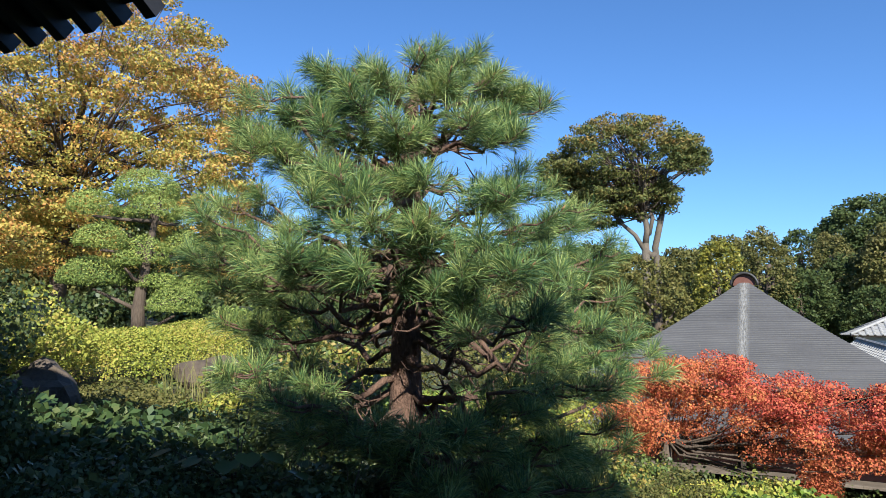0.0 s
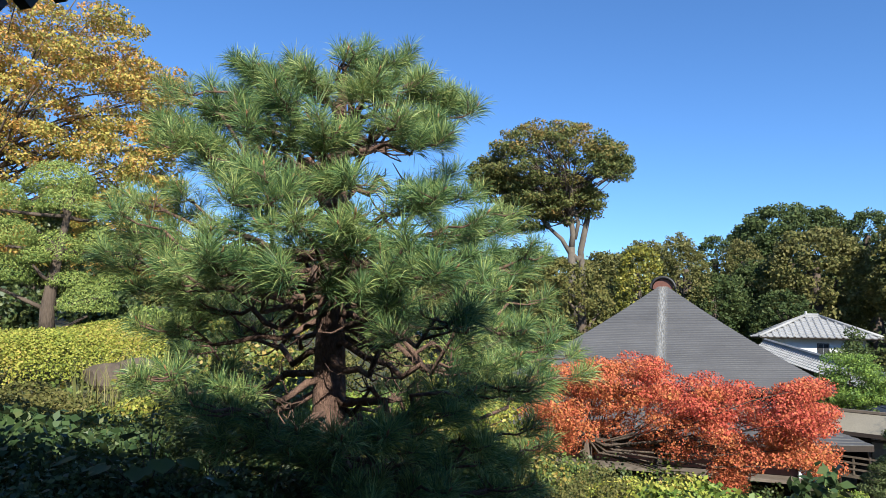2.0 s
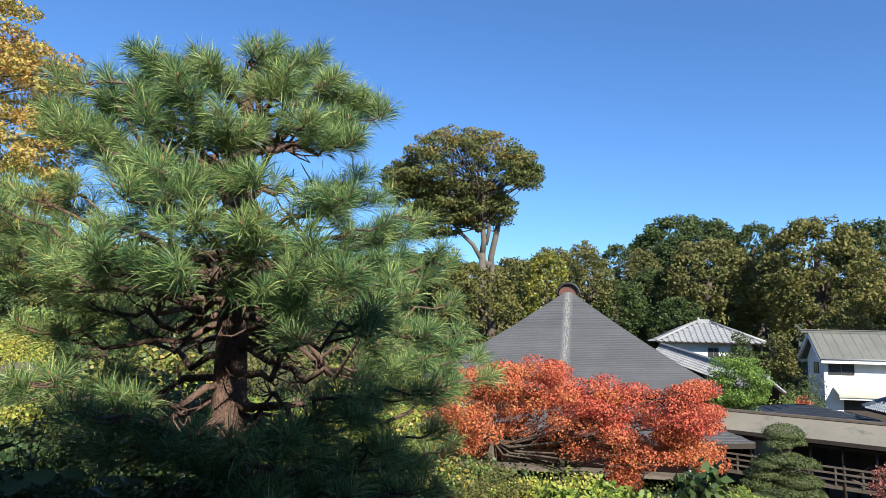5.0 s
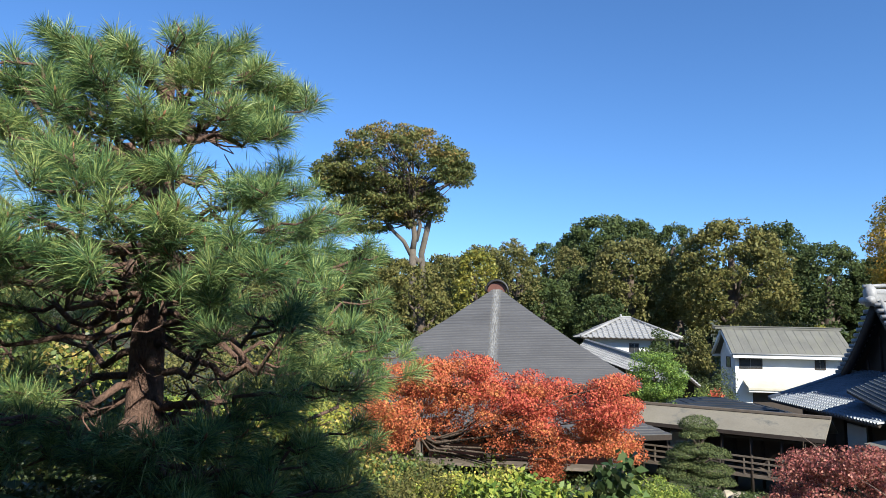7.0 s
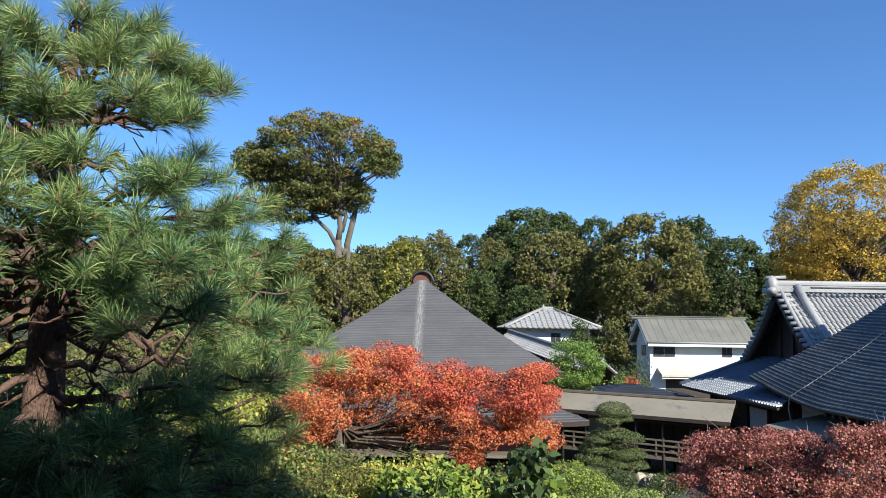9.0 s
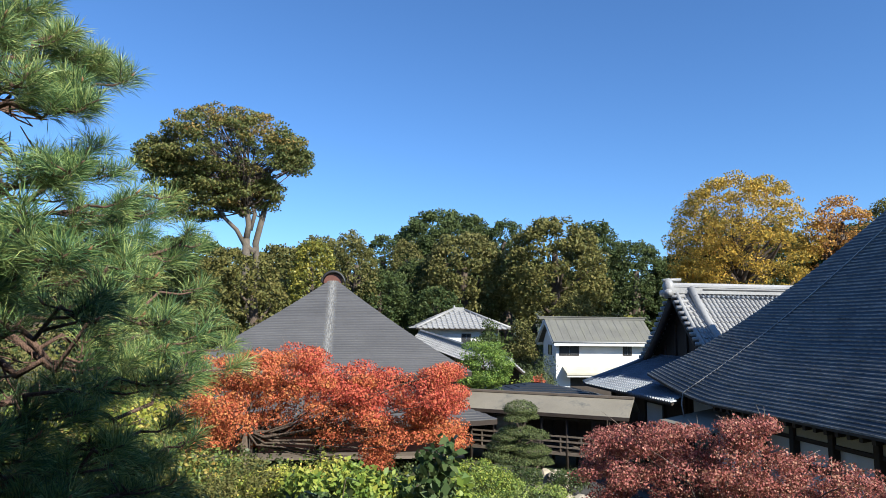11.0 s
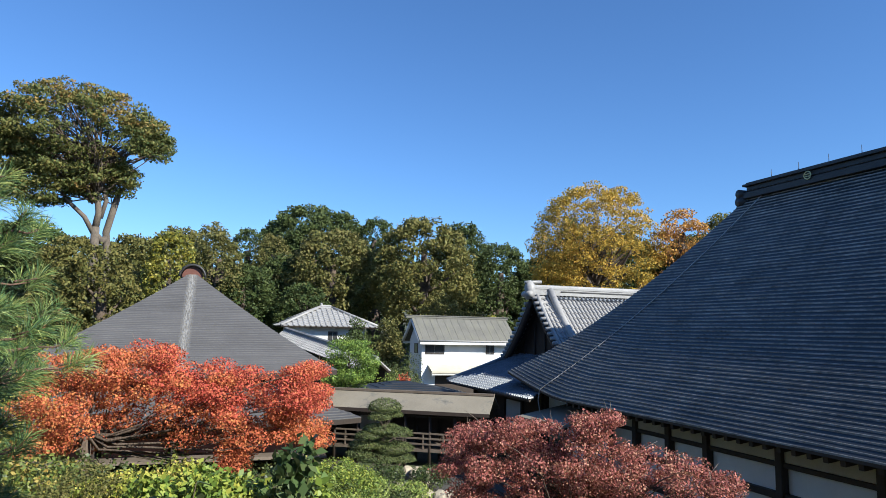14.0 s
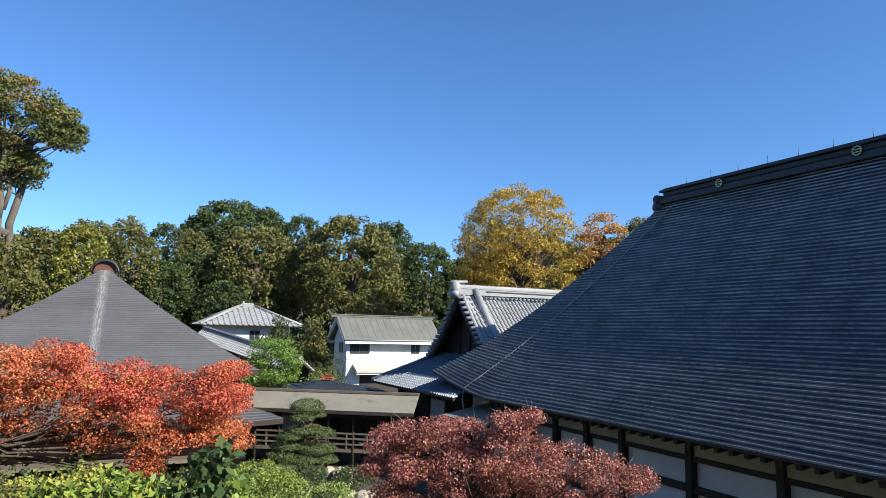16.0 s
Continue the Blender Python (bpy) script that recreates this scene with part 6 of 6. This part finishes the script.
def broad_plant(az, d, el, spread, label, n=12, size=0.2):
    """A shrub of few large leaves on stalks."""
    p = polar(az, d)
    g = ground_z(p)
    zt = EYE + d * math.tan(radians(el)) - g
    root = thing("large_leaved_plant", (p.x, p.y, g), label, "plant", "large-leaved plants")
    stalks = []
    leaf_parts = []
    for i in range(n):
        a = 2.4 * i
        r = spread * math.sqrt((i + 0.5) / n)
        tip = Vector((r * math.cos(a), r * math.sin(a), zt * (1 - 0.25 * (r / spread) ** 2) - 0.12 * (i % 3) - 0.05 * (i % 5)))
        stalks.append(([(0, 0, -0.1), (tip.x * 0.4, tip.y * 0.4, tip.z * 0.7), tip], [0.007, 0.005, 0.003]))
        out = Vector((math.cos(a), math.sin(a), -0.25)).normalized()
        side = out.cross(Vector((0, 0, 1))).normalized()
        s = size * rng.uniform(0.7, 1.15)
        vs = [tip]
        ring = []
        for t, w in ((0.08, 0.2), (0.3, 0.4), (0.55, 0.42), (0.8, 0.22), (1.0, 0.0)):
            c = tip + out * s * t + Vector((0, 0, -0.12 * s * t * t))
            ring.append((c + side * w * s + Vector((0, 0, 0.08 * s)), c, c - side * w * s + Vector((0, 0, 0.08 * s))))
        vs, fs = [], []
        for l, c, rr in ring:
            vs += [l, c, rr]
        for k in range(len(ring) - 1):
            b = 3 * k
            fs += [(b, b + 3, b + 4, b + 1), (b + 1, b + 4, b + 5, b + 2)]
        leaf_parts.append((vs, fs))
    for st in stalks:
        put("stalk", tubes("stalk", [st], BARK, 5), root)
    for vs, fs in leaf_parts:
        put("leaf", mesh_from("leaf", vs, fs, F_BROADLEAF, True), root)


for az, d, te, hw, lf in ((12, 14, -3.6, 1.4, F_BRIGHT), (8, 15, -3.4, 1.4, F_HEDGE), (3.5, 13.5, -4.4, 1.3, F_BRIGHT), (-1.0, 14.5, -4.2, 1.5, F_HEDGE), (-5.0, 13.0, -4.6, 1.3, F_BRIGHT), (-9.0, 14.0, -3.0, 1.4, F_HEDGE), (-12.0, 16.0, -1.4, 1.5, F_HEDGE), (6.0, 18.0, -1.2, 1.8, F_OLIVE), (0.0, 19.0, 0.6, 2.0, F_OLIVE), (11.0, 20.0, 0.8, 2.0, F_YELLOWGREEN), (-7.0, 20.0, 0.4, 1.8, F_YELLOWGREEN), (15.5, 19.0, 1.6, 1.3, F_NIWAKI), (-12.5, 22.0, 0.6, 1.6, F_YELLOWGREEN)):
    bush("sunny_bush", az, d, te, hw, "sunlit yellow-green bush beyond the pine", lf, 0.1, 3600, group="sunlit bushes")
# one bush in two: bright leaves paint its lit side, dark its shaded side
bush("clipped_bush", 32.6, 12.6, 3.2, 1.1, "lit side of a tall clipped bush, in bright leaf colour", F_HEDGE, 0.08, 5200)
bush("clipped_bush", 36.2, 11.0, 4.0, 1.1, "shaded side of the tall clipped bush, in dark leaf colour", F_SHRUB, 0.08, 5200)
bush("clipped_bush", 29.6, 16.5, 0.6, 0.8, "small rounded yellow-green bush", F_HEDGE, 0.08, 2600)
for az, d, el, sp, n, sz in ((7.2, 5.2, -10.4, 0.45, 14, 0.26), (4.4, 5.4, -11.6, 0.35, 10, 0.22), (-27.0, 5.6, -12.2, 0.3, 10, 0.15), (-23.6, 5.4, -13.2, 0.3, 9, 0.16), (-33.2, 6.2, -13.2, 0.25, 8, 0.15), (-61.5, 8.0, -13.4, 0.22, 14, 0.22), (16.4, 5.6, -6.4, 0.5, 14, 0.2), (12.0, 6.6, -8.0, 0.4, 12, 0.2)):
    broad_plant(az, d, el, sp, "large-leaved green plant beside the path", n, sz)


def reeds():
    ps = []
    n = 500
    az = rng.uniform(4, 22, n)
    d = rng.uniform(10.2, 12.5, n)
    x, y = -d * np.sin(np.radians(az)), d * np.cos(np.radians(az))
    b = np.stack([x, y, land(x, y)], 1)
    h = rng.uniform(0.35, 1.0, (n, 1))
    ln = rng.normal(0, 0.14, (n, 3)) * np.array((1, 1, 0))
    side = unit(np.cross(ln + np.array((0, 0, 1)), rng.normal(0, 1, (n, 3)))) * 0.004
    m, t = b + (np.array((0, 0, 0.6)) + ln * 0.4) * h, b + (np.array((0, 0, 1)) + ln * 1.3) * h
    ob = new("dry_reeds", quads_mesh("dry_reeds", np.stack([b - side, b + side, m + side, t, m - side], 1), F_REEDS, 5))
    tagged(ob, "dry straw-coloured reeds behind the pine", "grass", kind="stuff")


reeds()


def ground_cover():
    """Low leaves scattered over the upper garden's slope."""
    n = 26000
    az, d = rng.uniform(-70, 46, n), np.sqrt(rng.uniform(2.5 ** 2, 22 ** 2, n))
    x, y = -d * np.sin(np.radians(az)), d * np.cos(np.radians(az))
    patch = np.sin(x * 1.9) * np.sin(y * 1.6) + rng.normal(0, 0.4, n) > -0.5
    x, y = x[patch], y[patch]
    p = np.stack([x, y, land(x, y) + rng.uniform(0.02, 0.16, len(x))], 1)
    up = np.tile(np.array((0, 0, 1.0)), (len(x), 1))
    ob = new("ground_cover", quads_mesh("ground_cover", leaf_faces(p, up, 0.1, 0.5, 1.5, corners=4), F_GROUND, 4))
    tagged(ob, "low leafy ground cover with fallen yellow leaves", "plants", kind="stuff")


ground_cover()
